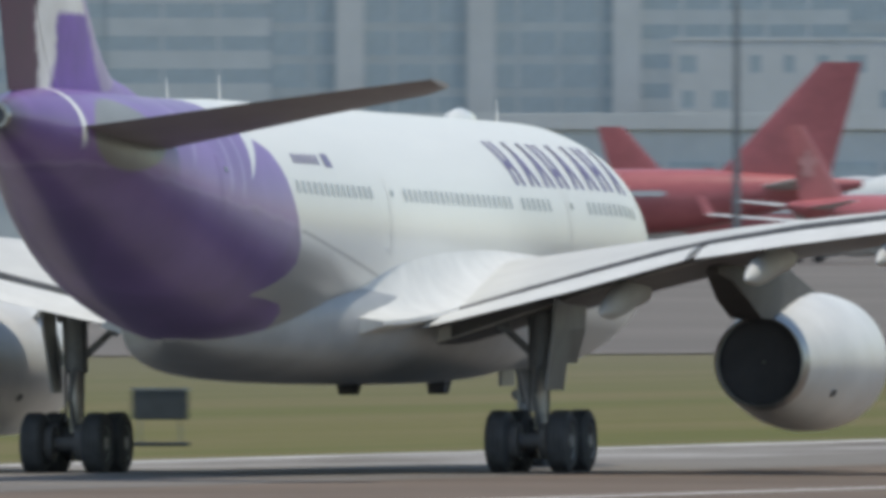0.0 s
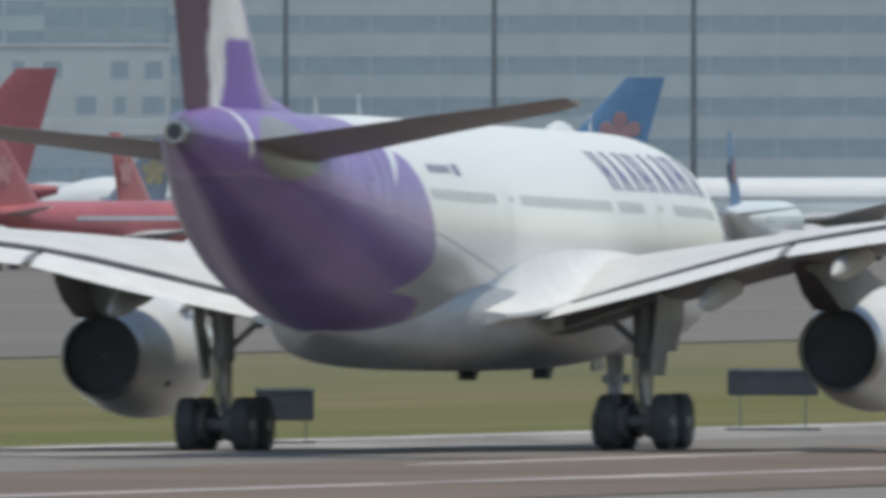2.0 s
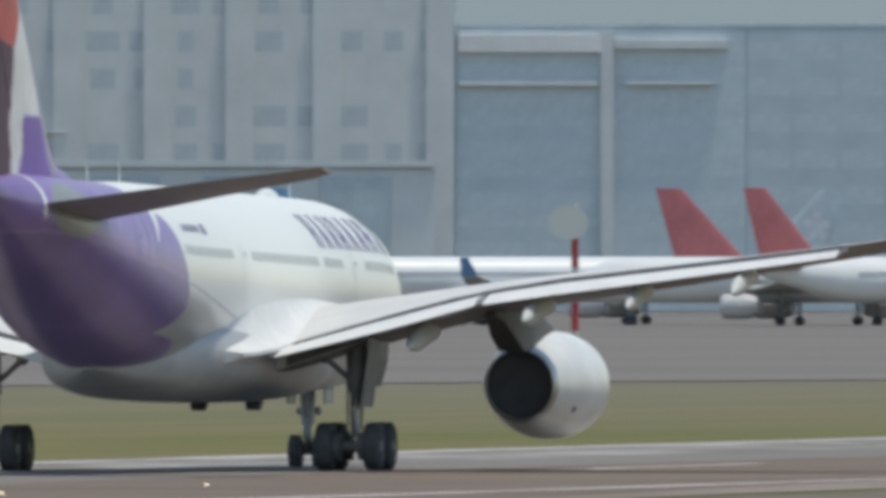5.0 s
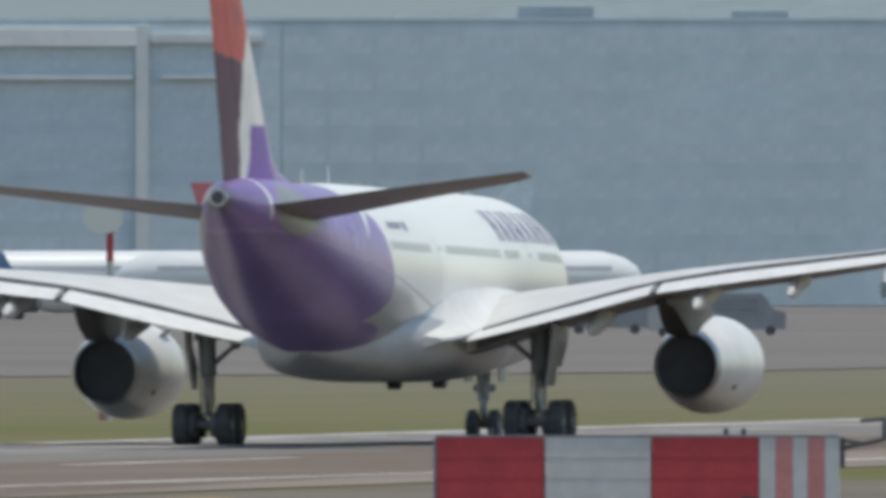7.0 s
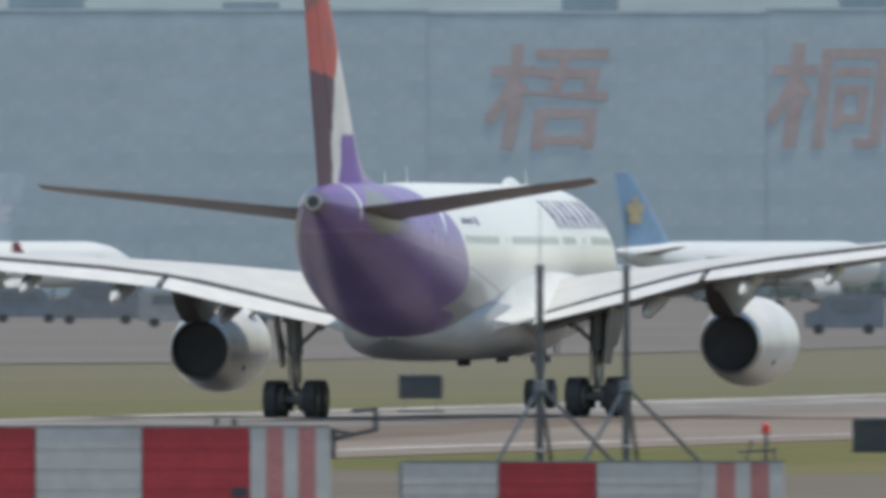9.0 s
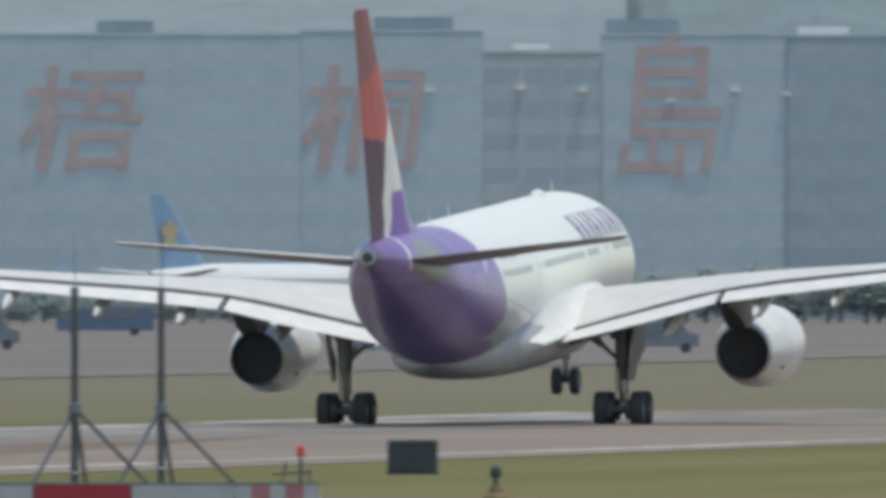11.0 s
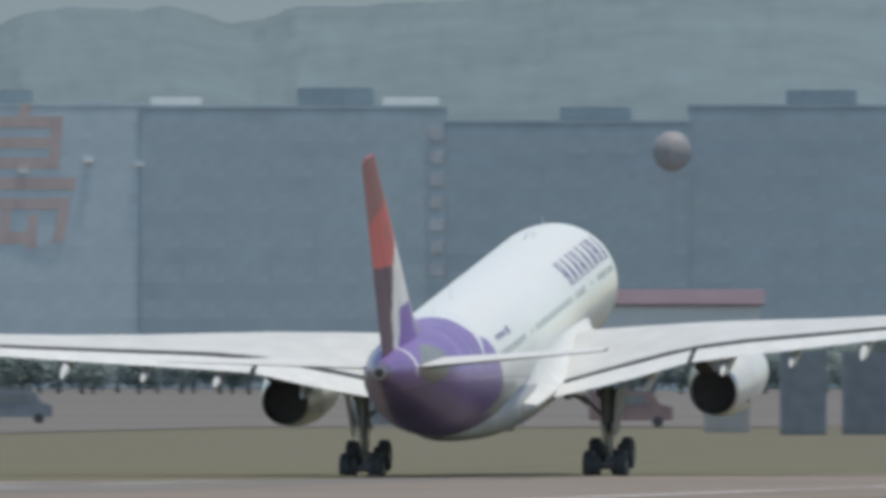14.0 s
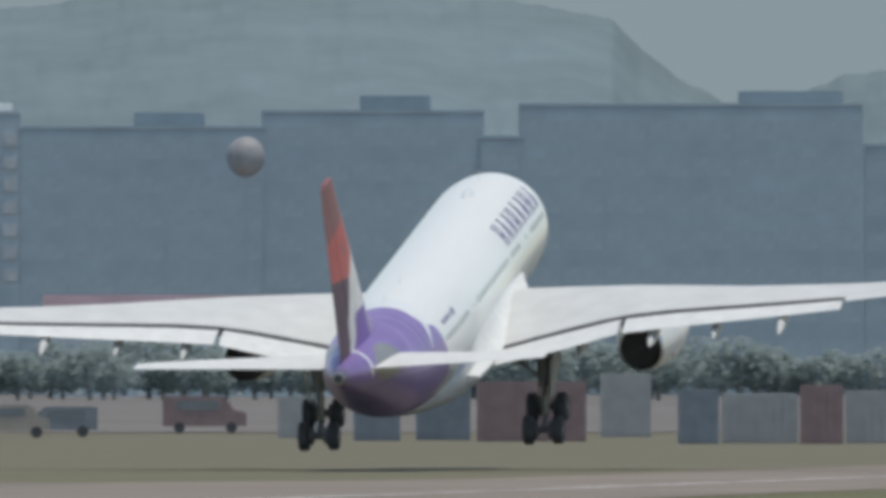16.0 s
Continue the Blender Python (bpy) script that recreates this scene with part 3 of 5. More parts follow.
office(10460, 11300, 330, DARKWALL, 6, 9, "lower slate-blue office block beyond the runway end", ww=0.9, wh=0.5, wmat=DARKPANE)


def block(name, u0, u1, e0, e1, d, depth, material, label, category, group="", ground=False):
    w = (u1 - u0) * d / LENS
    z0 = 0.0 if ground else EYE.z + d * e0 / LENS
    z1 = EYE.z + d * e1 / LENS
    um = (u0 + u1) / 2
    return solid(name, box(w, depth, z1 - z0, (0, depth / 2, z0), min(0.1, 0.2 * (z1 - z0))), material, Matrix.Translation(spot(um, d)) @ pose(0, 0, 0, 0, 0, facing(um)), label, category, group)


# long low hangar in front of the offices, with tall doors
hangar = thing("hangar", Matrix.Translation(spot(4500, 4050)) @ pose(0, 0, 0, 0, 0, facing(4500)), "long low pale hangar with tall blue-grey doors", "hangar")
part("wall", box(1500 * 4050 / LENS, 30, EYE.z + 4050 * 148 / LENS, (0, 15, 0), 0.2), STRIPEWALL, hangar)
part("roof_edge", box(1510 * 4050 / LENS, 31, 0.7, (0, 15, EYE.z + 4050 * 148 / LENS), 0.1), STRIPEWALL, hangar, "pale roof edge")
for u in (4240, 4495, 4700, 4905, 5110):
    part("hangar_door", box(125 * 4050 / LENS, 0.4, EYE.z + 4050 * 143 / LENS - 0.6, ((u - 4500) * 4050 / LENS, -0.1, 0), 0.05), WINDOW, hangar, "tall blue-grey sliding door")
hall = thing("terminal_hall", Matrix.Translation(spot(1300, 4020)) @ pose(0, 0, 0, 0, 0, facing(1300)), "low pale terminal hall with banded front", "terminal")
part("wall", box(2300 * 4020 / LENS, 30, EYE.z + 4020 * 105 / LENS, (0, 15, 0), 0.2), STRIPEWALL, hall)
part("roof_edge", box(2310 * 4020 / LENS, 31, 30 * 4020 / LENS, (0, 15, EYE.z + 4020 * 105 / LENS), 0.1), PALEWALL, hall, "pale roof edge")
for k in range(24):
    part("window", box(4.6, 0.3, 2.6, (-62 + k * 5.4, -0.05, 6.5), 0.04), WINDOW, hall)

# long shed before the office blocks, its pitched roof a red dulled for haze
shed = thing("long_shed", Matrix.Translation(spot(9265, 4080)) @ pose(0, 0, 0, 0, 0, facing(9265)), "long low shed with dull red pitched roof", "shed")
sw, se, sr = 510 * 4080 / LENS, EYE.z + 4080 * 44 / LENS, EYE.z + 4080 * 70 / LENS
part("wall", box(sw, 12, se, (0, 6, 0), 0.1), STRIPEWALL, shed)
part("roof", finish(rings([[(x, -0.5, se), (x, 6, sr), (x, 12.5, se), (x, 12.5, se - 0.2), (x, -0.5, se - 0.2)] for x in (-sw / 2 - 0.4, sw / 2 + 0.4)]), False), plain("dull_red_roof_sheet", (0.17, 0.125, 0.145), 0.7, 0, 0.2, 0.15, 1.0), shed, "dull red sheet roof")
for k in range(9):
    part("shed_door", box(2.2, 0.2, se * 0.6, (-sw / 2 + (k + 0.5) * sw / 9, -0.02, 0), 0.03), WINDOW, shed)

# red sign letters on the office fronts
FACE = 4200.3
for ch, u, e, size in (("梧", 7167, 230, 190), ("桐", 7665, 232, 190), ("島", 8207, 242, 232)):
    cu = bpy.data.curves.new("sign_letter", "FONT")
    cu.body, cu.align_x, cu.align_y = ch, "CENTER", "CENTER"
    cu.size, cu.extrude, cu.offset = size * FACE / LENS * 1.1, 0.03, 0.1 if size > 200 else 0.13
    cu.shear = 0.1
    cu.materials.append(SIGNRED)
    o = new("sign_letter", cu)
    o.matrix_basis = Matrix.Translation(spot(u, 4200.24 if u > 8000 else 4200.09, e)) @ pose(0, 0, 0, 90, 0, facing(u)) @ Matrix.Diagonal((0.8 if size > 200 else 1.08, 1.12 if size > 200 else 0.95, 1, 1))
    tagged(o, "red character sign on the office front, coloured pale for haze", "sign", "signs on the offices")

# bright roof canopies, panels and a dish along the roofs
for u0, u1, e0, e1 in ((7935, 8000, 367, 379), (8440, 8530, 394, 409), (8850, 8950, 394, 409)):
    block("roof_canopy", u0, u1, e0, e1, 4204, 8, LIGHTTRIM, "white canopy on the office roof", "canopy", "roof canopies")
for u0, u1, e0, e1 in ((5292, 5546, 352, 384), (5292, 5540, 292, 301), (5570, 5770, 358, 374), (5590, 5745, 294, 301), (4379, 4600, 209, 213)):
    block("sunshade", u0, u1, e0, e1, 4199.2, 1.2, LIGHTTRIM if 300 < e0 < 356 else PALEWALL, "long white sunshade on the office front", "sunshade", "sunshades")
DULLPANEL = plain("dull_white_panel", (0.43, 0.46, 0.475), 0.5, 0, 0.2, 0.2, 1.0)
for k in range(7):
    block("light_panel", 8932, 8958, 92 + k * 40, 116 + k * 40, 4199.8, 0.8, DULLPANEL, "bright panel on the office front", "panel", "column of panels")
for k, (u, e) in enumerate(((7790, 296), (7950, 300), (8060, 296), (8215, 278), (8330, 296), (8420, 290))):
    block("wall_light", u - 9, u + 9, e - 3, e + 3, 4199.8, 0.8, LIGHTTRIM, "small white fitting on the office front", "fitting", "fittings on the fronts")
bm = spun([(2.1 - 2.1 * math.cos(math.pi * i / 12), 0.05 + 1.95 * math.sin(math.pi * i / 12)) for i in range(13)], 24, "Z")
solid("roof_globe", bm, plain("pinkish_white_paint", (0.31, 0.305, 0.315), 0.6, 0, 0.3, 0.2, 1.0), Matrix.Translation(spot(9363, 4190, 278)), "pinkish white globe on a roof mast", "globe")
solid("globe_mast", rod((0, 0, 0), (0, 0, EYE.z + 4190 * 278 / LENS), 0.1, 0.08, 10), DARKWALL, Matrix.Translation(spot(9363, 4190)), "pale mast under a rooftop globe", "mast")


# trees: rows of clumped crowns
def crown(rx, rz, n, seed):
    rnd = random.Random(seed)
    vs, fs = [], []
    for _ in range(n):
        a, b = rnd.uniform(0, 6.283), rnd.uniform(-0.9, 1)
        k = rnd.uniform(0.55, 1.0)
        c = Vector((rx * k * math.cos(a) * math.sqrt(1 - b * b), rx * k * math.sin(a) * math.sqrt(1 - b * b), rz * (1 + k * b)))
        s = rnd.uniform(0.25, 0.5)
        t = (Euler((0, 0, rnd.uniform(0, 6.283))).to_matrix() @ Euler((rnd.uniform(0.35, 1.1), 0, 0)).to_matrix())
        i = len(vs)
        vs += [c + t @ Vector(p) * s for p in ((-1, 0, 0), (0, -0.6, 0.2), (1, 0, 0), (0, 0.6, -0.2))]
        fs.append((i, i + 1, i + 2, i + 3))
    me = bpy.data.meshes.new("crown")
    me.from_pydata(vs, [], fs)
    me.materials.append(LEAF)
    return me


# Trunks lightened to match the haze in the leaves.
BARK = plain("hazed_bark", (0.3, 0.3, 0.28), 0.9, 0, 2, 0.2)
kinds = []
for k in range(4):
    trunk = mesh_of("trunk", rod((0, 0, 0), (0.2, 0, 3.5), 0.25, 0.12, 8), BARK)
    kinds.append((trunk, crown(2.6 + 0.4 * k, 2.2 + 0.3 * (k % 3), 620, k)))
rnd = random.Random(5)
for i in range(112):
    u = 6900 + i * 33 + rnd.uniform(-16, 16)
    trunk, cr = kinds[rnd.randrange(4)]
    t = thing("tree", Matrix.Translation(spot(u, 3850 + rnd.uniform(0, 110))) @ pose(0, 0, 0, 0, 0, rnd.uniform(0, 360)), "hazy dark green tree before the offices", "tree", "trees along the far fence")
    k = rnd.uniform(0.7, 1.2) * (0.7 if u < 7900 else 1.0)
    for nm, me, z in (("trunk", trunk, 0), ("crown", cr, 0.3)):
        o = new(nm, me)
        o.parent = t
        o.matrix_basis = Matrix.Translation((0, 0, z * k)) @ Matrix.Diagonal((k, k, k, 1))

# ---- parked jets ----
# Distance haze is put into these paints: reds and blues greyed, navy paled.
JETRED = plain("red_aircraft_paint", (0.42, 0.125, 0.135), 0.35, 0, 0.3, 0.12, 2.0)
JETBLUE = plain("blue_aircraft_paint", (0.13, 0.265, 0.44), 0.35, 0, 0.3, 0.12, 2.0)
JETHAZE = plain("hazed_blue_aircraft_paint", (0.2, 0.33, 0.48), 0.4, 0, 0.3, 0.12, 2.0)
JETPALE = plain("hazed_navy_aircraft_paint", (0.46, 0.525, 0.56), 0.4, 0, 0.3, 0.12, 2.0)
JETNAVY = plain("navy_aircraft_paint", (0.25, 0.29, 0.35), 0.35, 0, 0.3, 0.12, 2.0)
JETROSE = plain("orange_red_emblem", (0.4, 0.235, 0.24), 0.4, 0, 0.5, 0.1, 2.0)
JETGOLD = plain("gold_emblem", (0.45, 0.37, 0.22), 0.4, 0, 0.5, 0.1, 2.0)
REDEMBLEM = plain("hazed_red_emblem", (0.46, 0.22, 0.22), 0.4, 0, 0.5, 0.1, 2.0)
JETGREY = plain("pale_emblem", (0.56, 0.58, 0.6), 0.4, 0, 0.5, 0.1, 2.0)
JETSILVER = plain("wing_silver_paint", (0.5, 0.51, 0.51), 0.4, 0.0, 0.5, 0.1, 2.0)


def petals(r):
    """A five-petalled blossom, slightly raised, in the plane x = 0."""
    bm = bmesh.new()
    rim = []
    for i in range(60):
        a = 2 * math.pi * i / 60
        q = r * (0.42 + 0.58 * abs(math.cos(2.5 * a)) ** 0.55)
        rim.append((bm.verts.new((0.0, q * math.sin(a), q * math.cos(a))), bm.verts.new((0.03, q * 0.96 * math.sin(a), q * 0.96 * math.cos(a)))))
    mid = bm.verts.new((0.03, 0, 0))
    for a, b in zip(rim, rim[1:] + rim[:1]):
        bm.faces.new((a[0], b[0], b[1], a[1]))
        bm.faces.new((a[1], b[1], mid))
    return finish(bm, False)


def parked(u, e, d, tail, body, emblem, turn, big, label):
    """A parked airliner; u: bearing of its fin's tip, turn: its nose's heading, 90 to the right as seen, -90 to the left."""
    k = 1.0 if big else 0.66
    zc, r, length = (5.3, 2.82, 58.8) if big else (3.95, 1.98, 37.6)
    nose, aft = length * 0.5, -length * 0.5
    tip = (17.2 if big else 11.8)
    p = spot(u, d)
    m = Matrix.Translation(p) @ pose(0, 0, 0, 0, 0, facing(u) - turn)
    m = m @ Matrix.Translation((0, -(aft - 0.3), 0))
    j = thing("parked_airliner", m, label, "airliner", "parked airliners")
    rows = smooth_table([(aft, r * 0.55, r * 0.12), (aft + length * 0.12, r * 0.3, r * 0.55), (aft + length * 0.27, 0.05 * r, r * 0.95), (aft + length * 0.36, 0, r), (nose - length * 0.13, 0, r), (nose - length * 0.06, -0.08 * r, r * 0.82), (nose - length * 0.02, -0.18 * r, r * 0.5), (nose, -0.25 * r, r * 0.03)], 36)
    part("fuselage", finish(rings([[(q * math.cos(2 * math.pi * i / 24), y, zc + dz + q * math.sin(2 * math.pi * i / 24)) for i in range(24)] for y, dz, q in rows])), body, j)
    zt = zc + r * 0.9
    def fsec(z):
        s = (z - zt) / (tip - zt)
        le, te = aft + length * 0.21 - s * length * 0.15, aft + length * 0.045 - s * length * 0.045
        return [Vector((q.z, q.y, z)) for q in foil(0, le, le - te, 0, 0.09, 0, 1, 0, 8, 0.0)]
    fin = part("fin", finish(rings([fsec(zt - 0.4), fsec(zt), fsec((zt + tip) / 2), fsec(tip)])), tail, j)
    if emblem:
        for sx in (-1, 1):
            part("emblem", petals((tip - zt) * 0.21), emblem, fin, at=Matrix.Translation((sx * 0.32 * k, aft + length * 0.07, zt + (tip - zt) * 0.45)) @ Matrix.Diagonal((sx, 1, 1, 1)))
    for sx in (-1, 1):
        ws = []
        for x, le, te, z in ((r * 0.6, length * 0.14, -length * 0.05, zc - r * 0.5), (length * 0.17, length * 0.03, -length * 0.06, zc - r * 0.35), (length * 0.49, -length * 0.13, -length * 0.17, zc + r * 0.15)):
            ws.append([Vector((sx * q.x, q.y, q.z)) for q in foil(x, le, le - te, z, 0.11, 1, 1, 0.02, 8)])
        part("wing", finish(rings(ws)), JETSILVER, j)
        b = ws[-1]
        c = sum(b, Vector()) / len(b)
        part("winglet", finish(rings([b, [c + (q - c) * 0.5 + Vector((sx * 0.5, -1.0 * k, 2.4 * k)) for q in b]])), tail, j)
        ss = []
        for x, le, te, z in ((r * 0.3, aft + length * 0.15, aft + length * 0.055, zc + r * 0.45), (length * 0.165, aft + length * 0.05, aft + length * 0.01, zc + r * 0.75)):
            ss.append([Vector((sx * q.x, q.y, q.z)) for q in foil(x, le, le - te, z, 0.1, 0, 1, 0, 8)])
        part("stabiliser", finish(rings(ss)), JETSILVER, j)
        ex = length * 0.155
        part("engine", spun([(length * 0.12, r * 0.42), (length * 0.115, r * 0.54), (length * 0.06, r * 0.55), (length * 0.03, r * 0.4), (length * 0.035, r * 0.3)], 20, at=(sx * ex, 0, zc - r * 1.15)), JETSILVER, j)
        part("main_gear", rod((sx * length * 0.09, 0, 0.4), (sx * length * 0.09, 0, zc - r * 0.4), 0.15, 0.18, 8), STRUT, j)
        part("wheel", spun([(-0.5 * k, 0.2), (-0.5 * k, 0.62 * k), (0.5 * k, 0.62 * k), (0.5 * k, 0.2)], 16, "X", at=(sx * length * 0.09, 0, 0.62 * k)), RUBBER, j)
    part("nose_wheel", spun([(-0.3, 0.2), (-0.3, 0.45), (0.3, 0.45), (0.3, 0.2)], 14, "X", at=(0, nose - length * 0.12, 0.45)), RUBBER, j)
    part("nose_leg", rod((0, nose - length * 0.12, 0.4), (0, nose - length * 0.12, zc - r * 0.8), 0.1, 0.12, 8), STRUT, j)
    for s in (-1, 1):
        wm = finish(rings([[(s * (r + 0.02) * math.cos(radians(a)), y, zc + (r + 0.02) * math.sin(radians(a))) for y in (nose - length * 0.12, aft + length * 0.28)] for a in (10, 20)], closed=False), False)
        part("cabin_window_band", wm, CABINPANE, j)
    return j


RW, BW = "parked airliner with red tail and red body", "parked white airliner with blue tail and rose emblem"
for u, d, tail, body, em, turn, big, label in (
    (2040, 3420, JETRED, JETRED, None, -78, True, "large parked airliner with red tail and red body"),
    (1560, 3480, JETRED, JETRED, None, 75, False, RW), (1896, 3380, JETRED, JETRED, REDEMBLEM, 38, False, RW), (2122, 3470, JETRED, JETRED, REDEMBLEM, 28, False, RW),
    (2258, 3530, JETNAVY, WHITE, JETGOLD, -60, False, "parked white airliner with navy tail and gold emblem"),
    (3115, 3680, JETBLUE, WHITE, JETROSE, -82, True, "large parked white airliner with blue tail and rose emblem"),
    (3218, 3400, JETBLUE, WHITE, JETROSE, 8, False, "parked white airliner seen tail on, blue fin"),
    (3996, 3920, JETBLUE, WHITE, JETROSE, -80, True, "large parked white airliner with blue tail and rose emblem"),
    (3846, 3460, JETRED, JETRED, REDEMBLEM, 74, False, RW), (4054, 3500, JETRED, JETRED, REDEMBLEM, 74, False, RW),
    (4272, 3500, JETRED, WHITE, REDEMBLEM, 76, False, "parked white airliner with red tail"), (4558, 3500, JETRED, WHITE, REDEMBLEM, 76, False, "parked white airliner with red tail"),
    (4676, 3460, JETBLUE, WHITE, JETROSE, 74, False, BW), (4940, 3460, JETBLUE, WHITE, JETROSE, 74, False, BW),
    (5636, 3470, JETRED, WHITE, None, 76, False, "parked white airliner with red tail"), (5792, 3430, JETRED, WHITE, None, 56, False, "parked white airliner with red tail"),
    (5985, 3500, JETPALE, WHITE, JETGREY, -76, False, "parked white airliner with navy tail coloured pale for haze and pale blossom emblem"), (6262, 3450, JETPALE, WHITE, JETGREY, -76, False, "parked white airliner with navy tail coloured pale for haze and pale blossom emblem"),
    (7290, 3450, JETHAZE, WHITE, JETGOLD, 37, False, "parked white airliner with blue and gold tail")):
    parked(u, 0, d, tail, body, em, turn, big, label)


# ---- lamp posts, signs, boxes, masts and vehicles ----
GALV = plain("galvanised_steel", (0.2, 0.22, 0.24), 0.5, 0.4, 3.0, 0.2)
SIGNBLACK = plain("black_sign_back", (0.05, 0.057, 0.065), 0.6, 0, 3.0, 0.2)
PANELRED = plain("weathered_red_panel", (0.42, 0.035, 0.045), 0.5, 0, 1.5, 0.15, 12)
PANELWHITE = plain("weathered_white_panel", (0.52, 0.51, 0.49), 0.55, 0, 0.6, 0.06, 3)
PANELPINK = plain("faded_red_panel", (0.5, 0.2, 0.19), 0.55, 0, 1.5, 0.12, 12)
MASTGREY = plain("mast_grey", (0.095, 0.1, 0.105), 0.5, 0.2, 3.0, 0.2)


def place(u, d, turn=0.0):
    return Matrix.Translation(spot(u, d)) @ pose(0, 0, 0, 0, 0, facing(u) + turn)


# tall apron floodlight masts
for u, e in ((1812, 600), (2438, 600), (2807, 600), (3160, 600), (600, 600), (-60, 600)):
    p = thing("flood_mast", place(u, 3300), "tall slim grey apron lighting mast", "mast", "apron lighting masts")
    h = min(27.0, EYE.z + 3300 * e / LENS)
    part("pole", rod((0, 0, 0), (0, 0, h), 0.34, 0.18, 12), GALV, p)
    part("base", spun([(0, 0.7), (0.5, 0.7), (0.6, 0.4)], 14, "Z"), APRON, p)
    part("lamp_frame", box(2.6, 0.5, 0.6, (0, 0, h), 0.05), GALV, p)


def field_sign(u, d, w, h, lift, label, group):
    s = thing("field_sign", place(u, d), label, "sign", group)
    part("case", box(w, 0.35, h, (0, 0, lift), 0.03), SIGNBLACK, s)
    part("rim", box(w + 0.06, 0.1, 0.07, (0, -0.14, lift + h + 0.002), 0.01), GALV, s)
    for x in (-w * 0.36, w * 0.36):
        part("leg", rod((x, 0, 0.08), (x, 0, lift), 0.02, 0.02, 8), GALV, s)
    # Dark slab added on the ground as the sign's mirage reflection.
    part("mirage_slab", box(w * 1.05, 0.9, 0.1, (0, 0, 0), 0.02), SIGNBLACK, s)


SL = "black-backed taxiway sign on short legs in the grass"
field_sign(792, 1003, 1.4, 0.72, 0.66, SL, "signs along the far runway edge")
field_sign(2436, 1033, 1.5, 0.76, 0.62, SL, "signs along the far runway edge")
field_sign(3300, 1090, 2.45, 0.66, 0.98, "wide black-backed taxiway sign on legs in the grass", "signs along the far runway edge")
field_sign(6950, 1455, 1.58, 0.8, 0.52, SL, "signs along the far runway edge")
field_sign(7759, 1190, 1.48, 0.86, 0.1, "low black-backed sign in the near grass", "signs on the near side")


def barrier(u_list, top, d, label):
    """A long painted equipment screen of red, white and striped panels on posts."""
    um = (u_list[0] + u_list[-1]) / 2
    z1 = EYE.z + d * top / LENS
    b = thing("painted_screen", place(um, d), label, "screen", "red and white screens")
    n = len(u_list) - 1
    for i, (a, c) in enumerate(zip(u_list, u_list[1:])):
        x0, x1 = (a - um) * d / LENS, (c - um) * d / LENS
        w = x1 - x0
        if i == n - 1:
            ks = (0, 0.2, 0.42, 0.6, 0.82, 1.0)
            for j in range(5):
                part("striped_panel", box(w * (ks[j + 1] - ks[j]) - 0.006, 0.12, z1 - 0.15, (x0 + w * (ks[j] + ks[j + 1]) / 2, 0, 0.15), 0.008), PANELPINK if j % 2 else PANELWHITE, b)
        else:
            red = (i % 2 == 0) == (len(u_list) == 5 and top > -380)
            pl = part("panel", box(w - 0.02, 0.12, z1 - 0.15, ((x0 + x1) / 2, 0, 0.15), 0.01), PANELRED if red else PANELWHITE, b)
            for k in range(1, 6):
                part("rib", box(w - 0.04, 0.01, 0.02, ((x0 + x1) / 2, -0.062, 0.15 + (z1 - 0.15) * k / 6), 0.004), PANELRED if red else PANELWHITE, pl)
        part("post", rod((x0, 0.1, 0), (x0, 0.1, z1 - 0.02), 0.05, 0.05, 8), GALV, b)
    part("cap_rail", box((u_list[-1] - u_list[0]) * d / LENS, 0.16, 0.04, (0, 0, z1 + 0.002), 0.008), GALV, b)
    return b, um, z1


B1, um, z1 = barrier((6076, 6268, 6457, 6648, 6790), -339, 800, "red and white weathered panel screen in the grass")
x = (6790 - um) * 800 / LENS
bm = rod((x + 0.06, 0.1, z1 - 0.6), (x + 0.06, 0.1, z1 - 0.02), 0.05, 0.05, 8)
rod((x, 0.1, z1 - 0.24), (x + 0.9, 0.1, z1 - 0.04), 0.045, 0.045, 8, bm)
rod((x, 0.1, z1 - 0.05), (x + 0.45, 0.1, z1 - 0.12), 0.035, 0.035, 8, bm)
rod((x + 0.9, 0.1, z1 - 0.08), (x + 0.9, 0.1, z1 + 0.4), 0.05, 0.05, 8, bm)
rod((x + 0.42, 0.1, z1 + 0.32), (x + 0.92, 0.1, z1 + 0.36), 0.04, 0.04, 8, bm)
part("end_bracket", bm, SIGNBLACK, B1, "bent dark steel bracket")
for x in (-2.9, 1.75, 2.1):
    part("hook", box(0.1, 0.08, 0.14, (x, 0, z1 + 0.04), 0.02), MASTGREY, B1)
barrier((6916, 7088, 7261, 7443, 7594), -401, 870, "low white and red panel screen in the grass")
part("warning_plate", box(0.3, 0.03, 0.2, (2.2, -0.09, 1.2), 0.02), SIGNBLACK, B1, "small dark plate")

